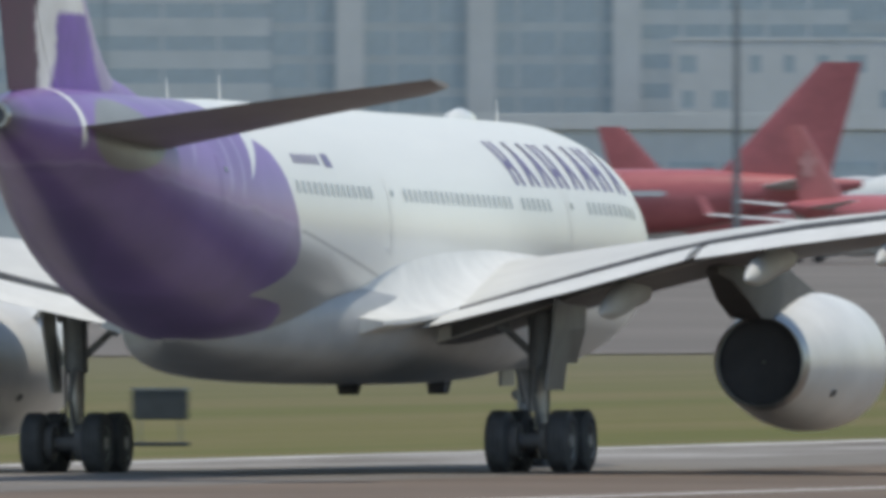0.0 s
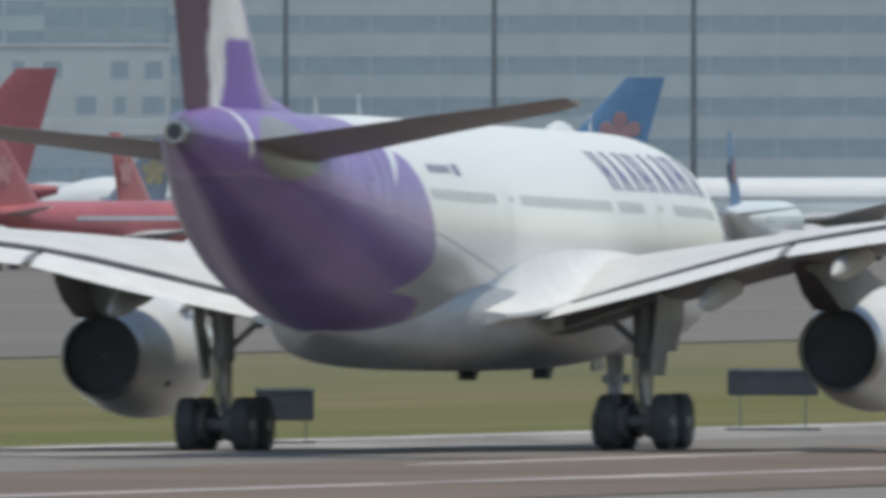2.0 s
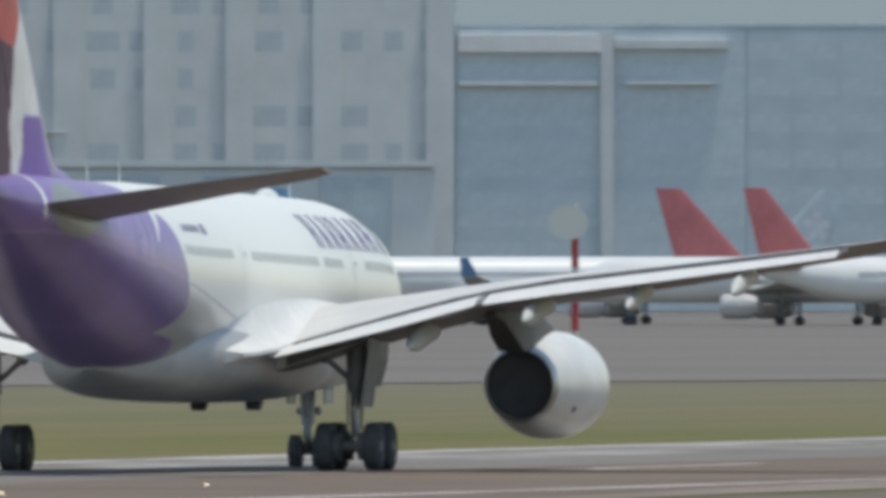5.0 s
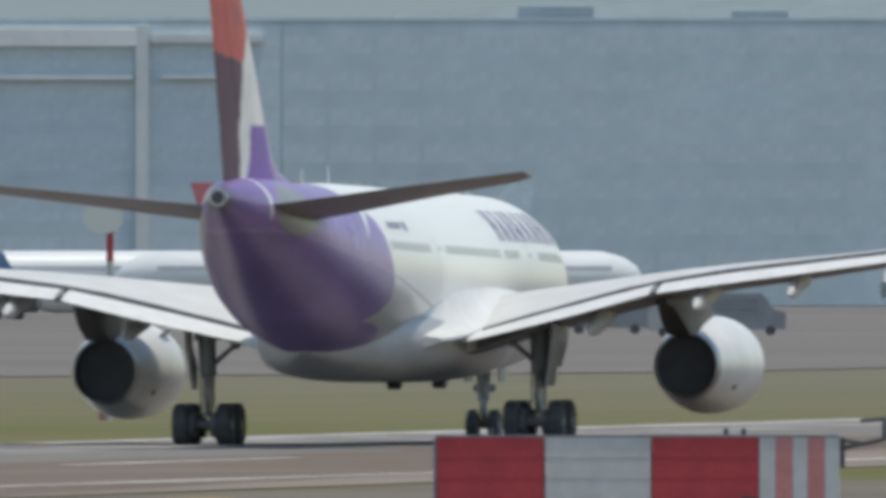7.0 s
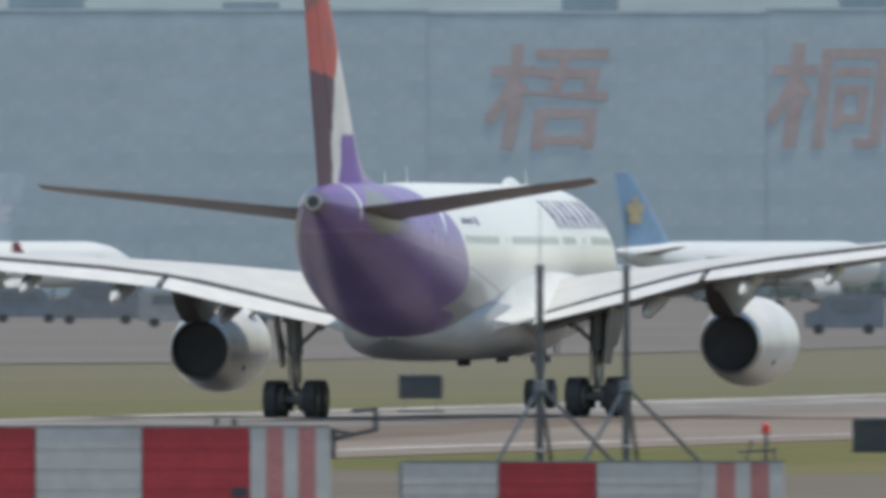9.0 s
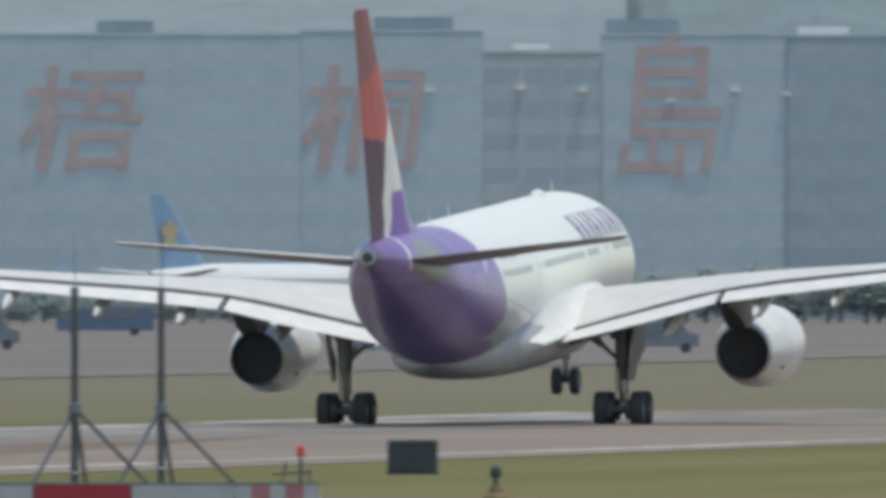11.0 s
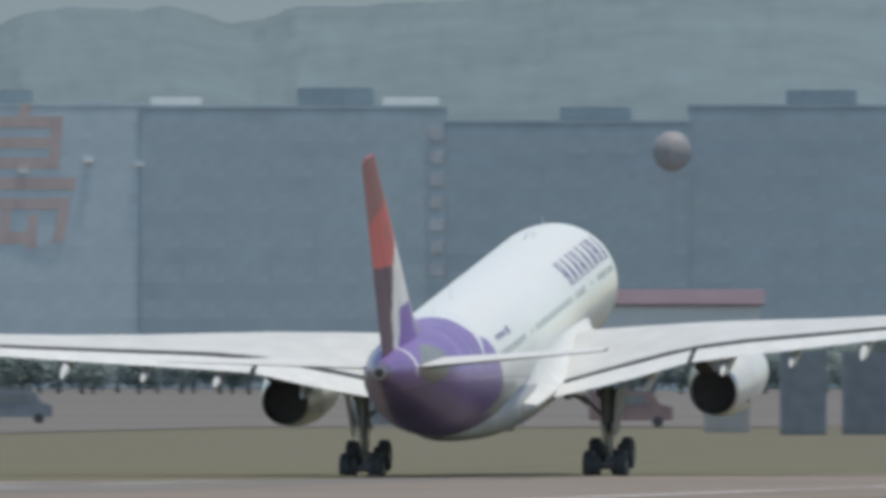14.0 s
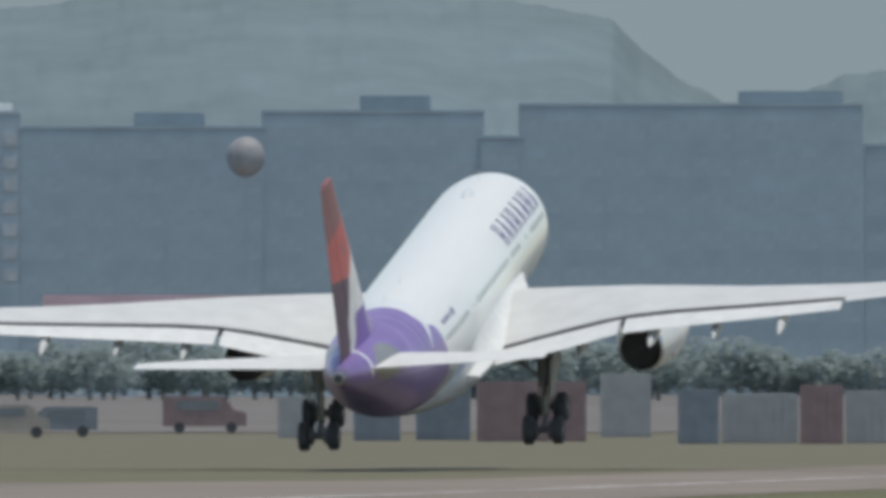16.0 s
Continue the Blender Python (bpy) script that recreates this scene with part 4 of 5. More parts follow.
for u, d in ((7161, 920), (7314, 950)):
    top, apex = EYE.z - d * 62 / LENS, EYE.z - d * 266 / LENS
    m = thing("antenna_mast", place(u, d), "slim dark monitor antenna mast on a tripod", "mast", "antenna masts by the screen")
    part("mast_tube", rod((0, 0, 0), (0, 0, top), 0.095, 0.08, 12), MASTGREY, m)
    part("whip", rod((0, 0, top), (0, 0, top + 1.45), 0.012, 0.006, 6), MASTGREY, m, "thin whip aerial")
    part("collar", spun([(-0.12, 0.09), (-0.1, 0.15), (0.1, 0.15), (0.12, 0.09)], 14, "Z", at=(0, 0, apex)), GALV, m)
    part("cap", spun([(0, 0.1), (0.12, 0.1), (0.16, 0.03)], 12, "Z", at=(0, 0, top)), GALV, m)
    s = apex / (135 * d / LENS)
    for a, (dx, dy) in enumerate(((-75, -0.4), (130, -0.2), (20, 1.6))):
        part("leg", rod((dx * d / LENS * s, dy, 0.03), (0, 0, apex), 0.045, 0.045, 8), GALV if a == 0 else MASTGREY, m)
        part("foot", box(0.35, 0.35, 0.06, (dx * d / LENS * s, dy, 0), 0.01), APRON, m)
    part("stay_ring", spun([(-0.03, 0.1), (0, 0.13), (0.03, 0.1)], 12, "Z", at=(0, 0, apex * 0.5)), GALV, m)

# obstruction light on a frame
u, d = 7561, 980
z = EYE.z - d * 350 / LENS
o = thing("obstruction_light", place(u, d), "red obstruction light on a small dark frame", "light")
part("post", rod((0, 0, 0), (0, 0, z), 0.05, 0.04, 8), MASTGREY, o)
part("lamp", spun([(0, 0.09), (0.03, 0.11), (0.2, 0.1), (0.27, 0.03)], 14, "Z", at=(0, 0, z)), plain("red_lamp_glass", (0.6, 0.03, 0.03), 0.2, 0, 3, 0.1), o, "red glass dome")
bm = rod((-0.7, 0, z * 0.72), (0.25, 0, z * 0.75), 0.03, 0.03, 8)
rod((-0.7, 0, 0), (-0.35, 0, z * 0.9), 0.025, 0.025, 8, bm)
rod((0.25, 0, 0), (0.2, 0, z * 0.8), 0.025, 0.025, 8, bm)
part("frame", bm, MASTGREY, o)
part("box", box(0.4, 0.3, 0.4, (0, 0, 0), 0.03), GALV, o)

# elevated edge lights
for u, d in ((7906, 1043), (8835, 1250)):
    e = thing("edge_light", place(u, d), "squat runway edge light on a brown base", "light", "edge lights")
    part("base", spun([(0, 0.34), (0.22, 0.32), (0.3, 0.2), (0.5, 0.16)], 16, "Z"), plain("rusty_brown", (0.2, 0.15, 0.07), 0.7, 0, 4, 0.2) if u == 7906 else bpy.data.materials["rusty_brown"], e)
    part("stem", rod((0, 0, 0.5), (0, 0, 0.75), 0.07, 0.07, 8), MASTGREY, e)
    part("lamp", spun([(0.7, 0.1), (0.78, 0.15), (0.95, 0.14), (1.05, 0.05)], 14, "Z"), DARK, e, "dark lamp head")

# two lit runway lights, set into the pavement
lit = Nodes("warm_lit_lens")
lit.b.inputs["Emission Color"].default_value = (1.0, 0.85, 0.6, 1)
lit.b.inputs["Emission Strength"].default_value = 2.5
LIT = lit.done((0.7, 0.62, 0.5), 0.2)
for u, d, k in ((1415, 948, 1.0), (4484, 1058, 0.25), (4847, 1096, 0.25)):
    e = thing("runway_light", place(u, d) @ Matrix.Diagonal((k, k, k, 1)), "small lit runway light set in the pavement", "light", "lit runway lights")
    part("housing", spun([(0, 0.32), (0.06, 0.3), (0.1, 0.22)], 18, "Z", at=(0, 0, 0.05)), MASTGREY, e)
    part("lens", spun([(0.13, 0.22), (0.2, 0.2), (0.26, 0.1), (0.28, 0.02)], 16, "Z"), LIT, e, "glowing warm lens")

# red and white mast with a round drum antenna in the far grass
u, d = 5499, 1475
m = thing("radar_mast", place(u, d), "red and white banded mast with a pale round antenna", "mast")
h = EYE.z + d * 84 / LENS
for k in range(7):
    part("mast_band", rod((0, 0, h * k / 7), (0, 0, h * (k + 1) / 7), 0.13, 0.13, 10), PANELRED if k % 2 else PANELWHITE, m)
part("drum", finish(rings([[(0.75 * math.cos(2 * math.pi * i / 24) - 0.25, y, h - 0.7 + 0.62 * math.sin(2 * math.pi * i / 24)) for i in range(24)] for y in (-0.4, -0.15)])), PALEWALL, m, "pale round drum antenna")
part("arm", box(0.5, 0.1, 0.1, (0, -0.1, h - 0.5), 0.01), PANELRED, m)
part("cabinet", box(0.6, 0.5, 1.3, (-0.1, 0.5, 0), 0.03), PANELPINK, m)


# service vehicles and containers on the far aprons
# Haze in the paints: white dulled, dark lifted, maroon greyed.
VANWHITE = plain("van_white_paint", (0.34, 0.34, 0.34), 0.35, 0, 1.0, 0.1)
VANDARK = plain("van_dark_paint", (0.2, 0.215, 0.235), 0.35, 0, 1.0, 0.15)
VANRED = plain("hazed_maroon_paint", (0.25, 0.17, 0.17), 0.5, 0, 1.0, 0.15)
VANBLUE = plain("dull_blue_truck_paint", (0.12, 0.17, 0.26), 0.4, 0, 1.0, 0.12)
VANTAN = plain("tan_truck_paint", (0.36, 0.31, 0.27), 0.4, 0, 1.0, 0.12)
BOXGREY = plain("slate_container_paint", (0.2, 0.225, 0.255), 0.6, 0, 1.0, 0.15)


def van(u, d, length, h, paint, turn, label):
    v = thing("service_van", place(u, d, turn), label, "van", "service vehicles on the aprons")
    prof = [(-length / 2, 0.45), (-length / 2, h), (length * 0.22, h), (length * 0.36, h * 0.62), (length / 2, h * 0.55), (length / 2, 0.45)]
    part("body", finish(rings([[(px, y, pz) for px, pz in prof] for y in (-1.0, -0.94, 0.94, 1.0)]), False), paint, v)
    for y in (-1.01, 1.01):
        part("side_window", box(length * 0.5, 0.03, h * 0.26, (-length * 0.08, y, h * 0.62), 0.01), GLASS, v)
    part("windscreen", box(0.04, 1.7, h * 0.3, (length * 0.3, 0, h * 0.66), 0.01), GLASS, v)
    for px in (-length * 0.3, length * 0.32):
        for y in (-0.9, 0.9):
            part("wheel", spun([(-0.12, 0.1), (-0.12, 0.36), (0.12, 0.36), (0.12, 0.1)], 14, "X"), RUBBER, v, at=Matrix.Translation((px, y, 0.36)) @ pose(0, 0, 0, 0, 0, 90))


def container(u0, u1, d, e0, e1, paint, label):
    um = (u0 + u1) / 2
    w, z0, z1 = (u1 - u0) * d / LENS, 0.0, EYE.z + d * e1 / LENS
    c = thing("freight_container", place(um, d), label, "container", "freight stacked on the apron")
    body = part("body", box(w, 2.4, z1 - z0, (0, 0, z0), 0.04), paint, c)
    n = max(3, int(w / 0.45))
    for i in range(n):
        part("rib", box(w / n * 0.5, 0.06, (z1 - z0) * 0.9, (-w / 2 + (i + 0.5) * w / n, -1.22, z0 + (z1 - z0) * 0.05), 0.01), paint, body)
    for x in (-w / 2 + 0.06, w / 2 - 0.06):
        part("corner_post", box(0.14, 0.14, z1 - z0 + 0.02, (x, -1.19, z0), 0.01), paint, body)


for u, d, ln, h, pt, tn, lb in ((5030, 2190, 2.7, 1.05, VANDARK, 0, "small low dark tug on the far apron"), (2925, 2200, 3.2, 1.5, VANBLUE, 0, "dull blue service truck on the apron"), (7215, 3300, 8.0, 2.3, VANBLUE, 180, "long dull blue apron bus"), (4700, 2650, 5.2, 3.2, BOXGREY, 0, "slate service truck on the far apron"), (4560, 2600, 4.6, 2.2, VANDARK, 180, "dark service van on the far apron"),
                                (4860, 2500, 5.0, 2.3, VANWHITE, 0, "white service van on the far apron"), (6380, 2900, 6.5, 3.2, VANDARK, 180, "dark service truck on the far apron"), (6520, 2800, 5.4, 2.6, VANWHITE, 0, "white service van on the far apron"),
                                (6620, 2850, 6.0, 3.0, VANDARK, 0, "dark service truck on the far apron"), (6250, 2950, 5.4, 2.6, BOXGREY, 0, "slate service truck on the far apron"), (7000, 2800, 5.0, 2.4, VANDARK, 0, "dark service van on the far apron"),
                                (8950, 2480, 4.6, 2.1, VANTAN, 0, "tan service van on the far apron"), (9035, 2500, 4.6, 1.9, VANDARK, 180, "dark service van on the far apron"), (8860, 2480, 4.4, 2.0, VANDARK, 0, "dark service van on the far apron"),
                                (9290, 2600, 5.4, 2.4, VANRED, 0, "maroon service van on the far apron"), (8200, 2700, 5.0, 2.3, BOXGREY, 0, "slate service van on the far apron"), (7700, 2600, 5.2, 2.6, BOXGREY, 180, "slate service truck on the far apron")):
    van(u, d, ln, h, pt, tn, lb)
for u0, u1, d, e1, pt, lb in ((9554, 9636, 2420, -40, BOXGREY, "slate-blue freight container on the apron"), (9664, 9760, 2430, -42, BOXGREY, "slate-blue freight container on the apron"), (9772, 9965, 2400, -84, VANRED, "maroon freight container on the apron"),
                              (10128, 10200, 2350, -98, BOXGREY, "slate-blue freight container on the apron"), (10205, 10340, 2360, -105, VANWHITE, "white freight container on the apron"), (10344, 10420, 2350, -90, VANRED, "maroon freight container on the apron"), (10424, 10500, 2360, -100, VANWHITE, "white freight container on the apron"),
                              (9990, 10080, 2500, -70, VANWHITE, "white freight container on the apron"), (9420, 9500, 2480, -110, VANWHITE, "white freight container on the apron")):
    container(u0, u1, d, 0, e1, pt, lb)


# ---- a small brown bird that crosses close to the camera ----
def bird():
    b = thing("bird", Matrix.Identity(4), "small dark brown bird in flight near the camera", "bird")
    FEATHER = plain("dark_brown_feathers", (0.075, 0.035, 0.033), 0.8, 0, 30, 0.3, 200, 0, 0.001)
    rows = smooth_table([(-0.09, 0.004, 0), (-0.06, 0.016, 0), (-0.01, 0.024, 0), (0.04, 0.019, 0), (0.055, 0.016, 0.004), (0.075, 0.013, 0.006), (0.09, 0.003, 0.004)], 16)
    part("body", finish(rings([[(r * math.cos(2 * math.pi * i / 14), y, dz + r * math.sin(2 * math.pi * i / 14)) for i in range(14)] for y, r, dz in rows])), FEATHER, b)
    wings = []
    for s in (1, -1):
        out = [(0, 0.035), (0.05, 0.05), (0.1, 0.03), (0.17, -0.03), (0.13, -0.02), (0.08, -0.02), (0, -0.03)]
        bm = rings([[(s * x, y, z + 0.02 * math.sin(x * 18)) for x, y in out] for z in (0.0, 0.005)])
        wings.append(part("wing", finish(bm, False), FEATHER, b, at=Matrix.Translation((s * 0.012, 0, 0.008))))
    part("tail", finish(rings([[(-0.012, -0.08, 0), (0.012, -0.08, 0), (0.034, -0.15, 0.003), (0.0, -0.125, 0.003), (-0.034, -0.15, 0.003)], [(-0.012, -0.08, 0.005), (0.012, -0.08, 0.005), (0.034, -0.15, 0.006), (0.0, -0.125, 0.006), (-0.034, -0.15, 0.006)]]), False), FEATHER, b)
    part("beak", rod((0, 0.088, 0.004), (0, 0.102, 0.002), 0.004, 0.001, 8), DARK, b)
    return b, wings


BIRD, BIRDWINGS = bird()


# ---- the departing wide-body airliner; its own space: nose +Y, right wing +X, z = 0 under the wheels ----
BODY = smooth_table([
    # y, centre z, half height, half width
    (-29.75, 7.9, 0.3, 0.3), (-29.0, 7.85, 0.5, 0.52), (-27.0, 7.6, 0.92, 0.98), (-24.0, 7.12, 1.42, 1.55), (-21.0, 6.58, 1.9, 2.05),
    (-17.0, 5.98, 2.4, 2.5), (-13.0, 5.67, 2.68, 2.74), (-9.0, 5.54, 2.81, 2.82), (-4.0, 5.47, 2.82, 2.82), (6.0, 5.34, 2.82, 2.82), (14.0, 5.24, 2.82, 2.82),
    (20.0, 5.16, 2.82, 2.82), (22.5, 5.06, 2.72, 2.72), (24.5, 4.92, 2.42, 2.42), (26.3, 4.72, 1.86, 1.9), (27.6, 4.5, 1.22, 1.28), (28.4, 4.38, 0.66, 0.72), (28.85, 4.34, 0.06, 0.06)], 118)


def hull(y):
    return [float(np.interp(y, BODY[:, 0], BODY[:, k])) for k in (1, 2, 3)]


def on_hull(y, ang, out=0.0):
    """A point of the skin: ang in degrees up from the right side."""
    zc, h, w = hull(y)
    return Vector(((w + out) * math.cos(radians(ang)), y, zc + (h + out) * math.sin(radians(ang))))


def patch(y0, y1, a0, a1, out=0.012, ny=2, na=4, lean=0.0):
    """A small curved field that lies on the skin."""
    bm = bmesh.new()
    g = [[bm.verts.new(on_hull(y0 + (y1 - y0) * i / ny + lean * j / na, a0 + (a1 - a0) * j / na, out)) for j in range(na + 1)] for i in range(ny + 1)]
    for i in range(ny):
        for j in range(na):
            bm.faces.new((g[i][j], g[i + 1][j], g[i + 1][j + 1], g[i][j + 1]))
    return finish(bm)


def wing_inc(x):
    return float(np.interp(x, (2, 3.5, 6, 9.5, 13.5, 20, 29), (7, 6, 4, 1, -1, -1, -0.5)))


def slot_z(x):
    """Height of the wing's upper skin at the flap slot."""
    return float(np.interp(x, (2, 3.3, 4.8, 6.2, 9.2, 12, 15, 18, 20.6, 23, 26, 29.3), (3.3, 3.62, 4.04, 4.42, 5.16, 5.56, 5.86, 6.16, 6.44, 6.75, 7.2, 7.75)))


def flap_z(x):
    """Height of the lowered flap's trailing edge."""
    return float(np.interp(x, (3.3, 5, 7, 9.5, 12, 15, 18, 20.6), (3.26, 3.63, 4.09, 4.74, 5.06, 5.4, 5.76, 6.08)))


def wing_z(x):
    c = wing_le(x) - wing_te(x)
    return slot_z(x) + 0.54 * c * math.sin(radians(wing_inc(x))) - 0.016 * c


def wing_le(x):
    return 9.9 - 0.603 * (x - 2)


def wing_te(x):
    return -3.0 - 0.05 * (x - 3) if x < 9.6 else -3.3 - 0.232 * (x - 9.6)


def wing_section(x, cut=1.0, sgn=1):
    c = wing_le(x) - wing_te(x)
    th = 0.12 - 0.03 * min(1, (x - 2) / 20)
    return [Vector((sgn * p.x, p.y, p.z)) for p in foil(x, wing_le(x), c, wing_z(x), th, wing_inc(x), cut, -0.014)]


def flap_section(x, sgn=1):
    c = wing_le(x) - wing_te(x)
    fc = min(0.255 * c, 2.6)
    y0 = wing_te(x) + 0.215 * c - 0.08
    z0 = wing_section(x, 0.79)[14].z - 0.09 - 0.055 * fc
    drop = math.degrees(math.asin((z0 - flap_z(x)) / fc))
    return [Vector((sgn * p.x, p.y, p.z)) for p in foil(x, y0, fc, z0, 0.1, drop, 1.0, 0.02, 10, 0.0)]


def airliner():
    jet = thing("airliner", Matrix.Identity(4), "white wide-body twin-engine airliner with purple tail and flower livery, taking off", "airliner")
    # fuselage
    loops = [[(w * math.cos(2 * math.pi * i / 56), y, zc + h * math.sin(2 * math.pi * i / 56)) for i in range(56)] for y, zc, h, w in BODY]
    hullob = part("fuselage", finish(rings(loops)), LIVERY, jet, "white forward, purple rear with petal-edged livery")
    part("exhaust_pipe", spun([(-29.72, 0.3), (-30.0, 0.27), (-30.0, 0.2), (-29.3, 0.18)], 24, at=(0, 0, 7.9)), METAL, jet, "sooty metal exhaust of the tail cone")
    # Flat dark disc painted in for the pipe's shaded depth.
    part("exhaust_bore", spun([(-29.99, 0.001), (-29.985, 0.22)], 24, at=(0, 0, 7.9)), DARK, jet)
    # belly fairing, wider than the hull where the wings join
    rows = smooth_table([(-13.5, 3.1, 0.12, 0.2), (-11, 3.25, 0.75, 1.4), (-7, 3.35, 1.22, 2.6), (-2, 3.4, 1.36, 3.1), (5, 3.4, 1.4, 3.15), (10, 3.35, 1.3, 2.95), (13.5, 3.2, 0.85, 2.0), (15.5, 3.0, 0.2, 0.4)], 40)
    loops = []
    for y, zc, h, w in rows:
        lp = []
        for i in range(36):
            a = 2 * math.pi * i / 36
            c, s = math.cos(a), math.sin(a)
            lp.append((w * math.copysign(abs(c) ** 0.75, c), y, zc + h * math.copysign(abs(s) ** 0.8, s)))
        loops.append(lp)
    part("belly_fairing", finish(rings(loops)), plain("fairing_grey_paint", (0.37, 0.38, 0.39), 0.35, 0, 1.0, 0.12), jet, "light grey belly fairing")
    for sgn in (1, -1):
        # concave fillet between hull and wing, drawn out aft into a point
        loops = []
        for y, zi, xo, zo in smooth_table([(-6.5, 3.56, 3.22, 3.42), (-5.9, 4.0, 3.28, 3.43), (-4.5, 4.41, 3.4, 3.47), (-3, 4.67, 3.52, 3.56), (-0.5, 4.9, 3.62, 3.74), (2, 5.0, 3.7, 4.05), (5.7, 5.05, 3.75, 4.45), (9.3, 4.97, 3.5, 4.6), (11.6, 4.88, 3.1, 4.55), (13, 4.7, 2.85, 4.5)], 30):
            zc, h, w = hull(y)
            xi = w * math.sqrt(max(0, 1 - ((zi - zc) / h) ** 2)) - 0.02
            lp = []
            for i in range(11):
                a = i / 10
                lp.append((sgn * ((1 - a) ** 2 * xi + 2 * a * (1 - a) * (xi + 0.16) + a * a * xo), y, (1 - a) ** 2 * zi + 2 * a * (1 - a) * (zo + 0.16) + a * a * zo))
            loops.append(lp + [(sgn * xo, y, zo - 0.1), (sgn * (xo - 0.5), y, zo - 0.28), (sgn * 2.0, y, zo - 0.3)])
        part("wing_fillet", finish(rings(loops), True, 50), FLAPWHITE, jet)
        # wing box with fixed trailing edge, then the outer wing with the aileron
        xs = [2.0, 3.5, 6, 8, 9.6, 12, 15, 18, 20.6]
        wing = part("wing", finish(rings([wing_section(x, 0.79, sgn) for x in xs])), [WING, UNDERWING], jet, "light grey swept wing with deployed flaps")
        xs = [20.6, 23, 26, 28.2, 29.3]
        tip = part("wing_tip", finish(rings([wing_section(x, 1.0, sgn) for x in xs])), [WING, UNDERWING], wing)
        # Downward faces get the grey with the shade in it.
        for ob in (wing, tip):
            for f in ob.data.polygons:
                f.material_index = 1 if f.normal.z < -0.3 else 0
        # upturned winglet
        base, tips = wing_section(29.3, 1.0, sgn), []
        for k, (ox, oz, sc, oy) in enumerate(((0, 0, 1, 0), (0.35, 0.15, 0.9, -0.15), (0.65, 0.6, 0.7, -0.6), (0.95, 1.5, 0.42, -1.5))):
            c = sum(base, Vector()) / len(base)
            tips.append([c + (p - c) * sc + Vector((sgn * ox, oy, oz)) for p in base])
        part("winglet", finish(rings(tips)), TITLE, wing, "purple upturned winglet")
        for x0, x1, nm in ((3.3, 9.45, "inner_flap"), (9.7, 20.4, "outer_flap")):
            xs = [x0 + (x1 - x0) * i / 5 for i in range(6)]
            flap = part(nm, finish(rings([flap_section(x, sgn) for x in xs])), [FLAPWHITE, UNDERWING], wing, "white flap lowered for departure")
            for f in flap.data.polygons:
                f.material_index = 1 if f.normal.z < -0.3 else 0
        # dark strip as the shade in the slot between wing and flap
        xs = [3.4 + 17 * i / 10 for i in range(11)]
        loops = []
        for x in xs:
            sec = wing_section(x, 0.79, sgn)
            t = sec[14]
            b = sec[15]
            loops.append([t + Vector((0, 0.03, 0.01)), t + Vector((0, -0.05, -0.02)), b + Vector((0, -0.06, 0.03)), b + Vector((0, -0.012, 0.03))])
        part("flap_slot_shade", finish(rings(loops), False), SLOTDARK, wing)
        # track fairings under the flaps
        for x in (7.5, 11.1, 14.2, 17.5):
            c = wing_le(x) - wing_te(x)
            k = 0.8 if x < 14 else 0.68
            z = flap_z(x) + 0.25
            y0 = wing_te(x) + 0.5 * c
            rows = smooth_table([(0, 0.05, 0.05), (0.8, 0.3, 0.24), (2.4, 0.46, 0.32), (4.2, 0.42, 0.3), (5.4, 0.2, 0.16), (5.9, 0.04, 0.03)], 18)
            loops = []
            for s, h, w in rows:
                drop = 0.42 + max(0, s - 2.2) * 0.13
                loops.append([(sgn * x + k * w * math.cos(2 * math.pi * i / 16), y0 - k * s * 1.1, z - drop + k * h * math.sin(2 * math.pi * i / 16)) for i in range(16)])
            part("track_fairing", finish(rings(loops)), WING, wing)
        # engine: cowl, nozzle, dark inside, pylon
        ex, ez = sgn * 9.42, 2.46
        cowl = part("engine_cowl", spun([(10.9, 1.22), (11.15, 1.3), (11.2, 1.42), (11.0, 1.5), (10.2, 1.56), (8.6, 1.57), (7.2, 1.47), (6.0, 1.31), (5.0, 1.14), (4.3, 1.04), (4.28, 0.98), (5.0, 0.96), (6.0, 0.98)], 56, at=(ex, 0, ez), caps=False), NACELLE, jet, "white engine nacelle")
        part("intake", spun([(10.6, 0.3), (10.58, 1.2), (10.9, 1.23)], 40, at=(ex, 0, ez)), DARK, cowl)
        part("nozzle_lip", spun([(4.6, 1.045 + 0.055), (4.26, 1.035), (4.24, 0.985), (4.6, 0.97)], 56, at=(ex, 0, ez), caps=False), METAL, cowl, "bare metal nozzle rim")
        # Shallow bore closed by a dark disc, its colour standing for shaded depth.
        part("nozzle_bore", spun([(4.45, 0.975), (4.7, 0.96), (4.72, 0.02)], 40, at=(ex, 0, ez), caps=False), DARK, cowl, "dark jet nozzle")
        part("drain_vent", box(0.04, 0.3, 0.16, (0, 0, 0), 0.01), SLOTDARK, cowl, "small dark vent", at=Matrix.Translation((ex + 1.16, 6.6, ez - 0.78)) @ pose(0, 0, 0, 0, 34, 0))
        part("strake", box(0.05, 1.3, 0.35, (0, 0, 0), 0.01), FLAPWHITE, cowl, at=Matrix.Translation((ex - sgn * 1.1, 9.0, ez + 1.1)) @ pose(0, 0, 0, 0, -sgn * 45, 0))
        loops = []
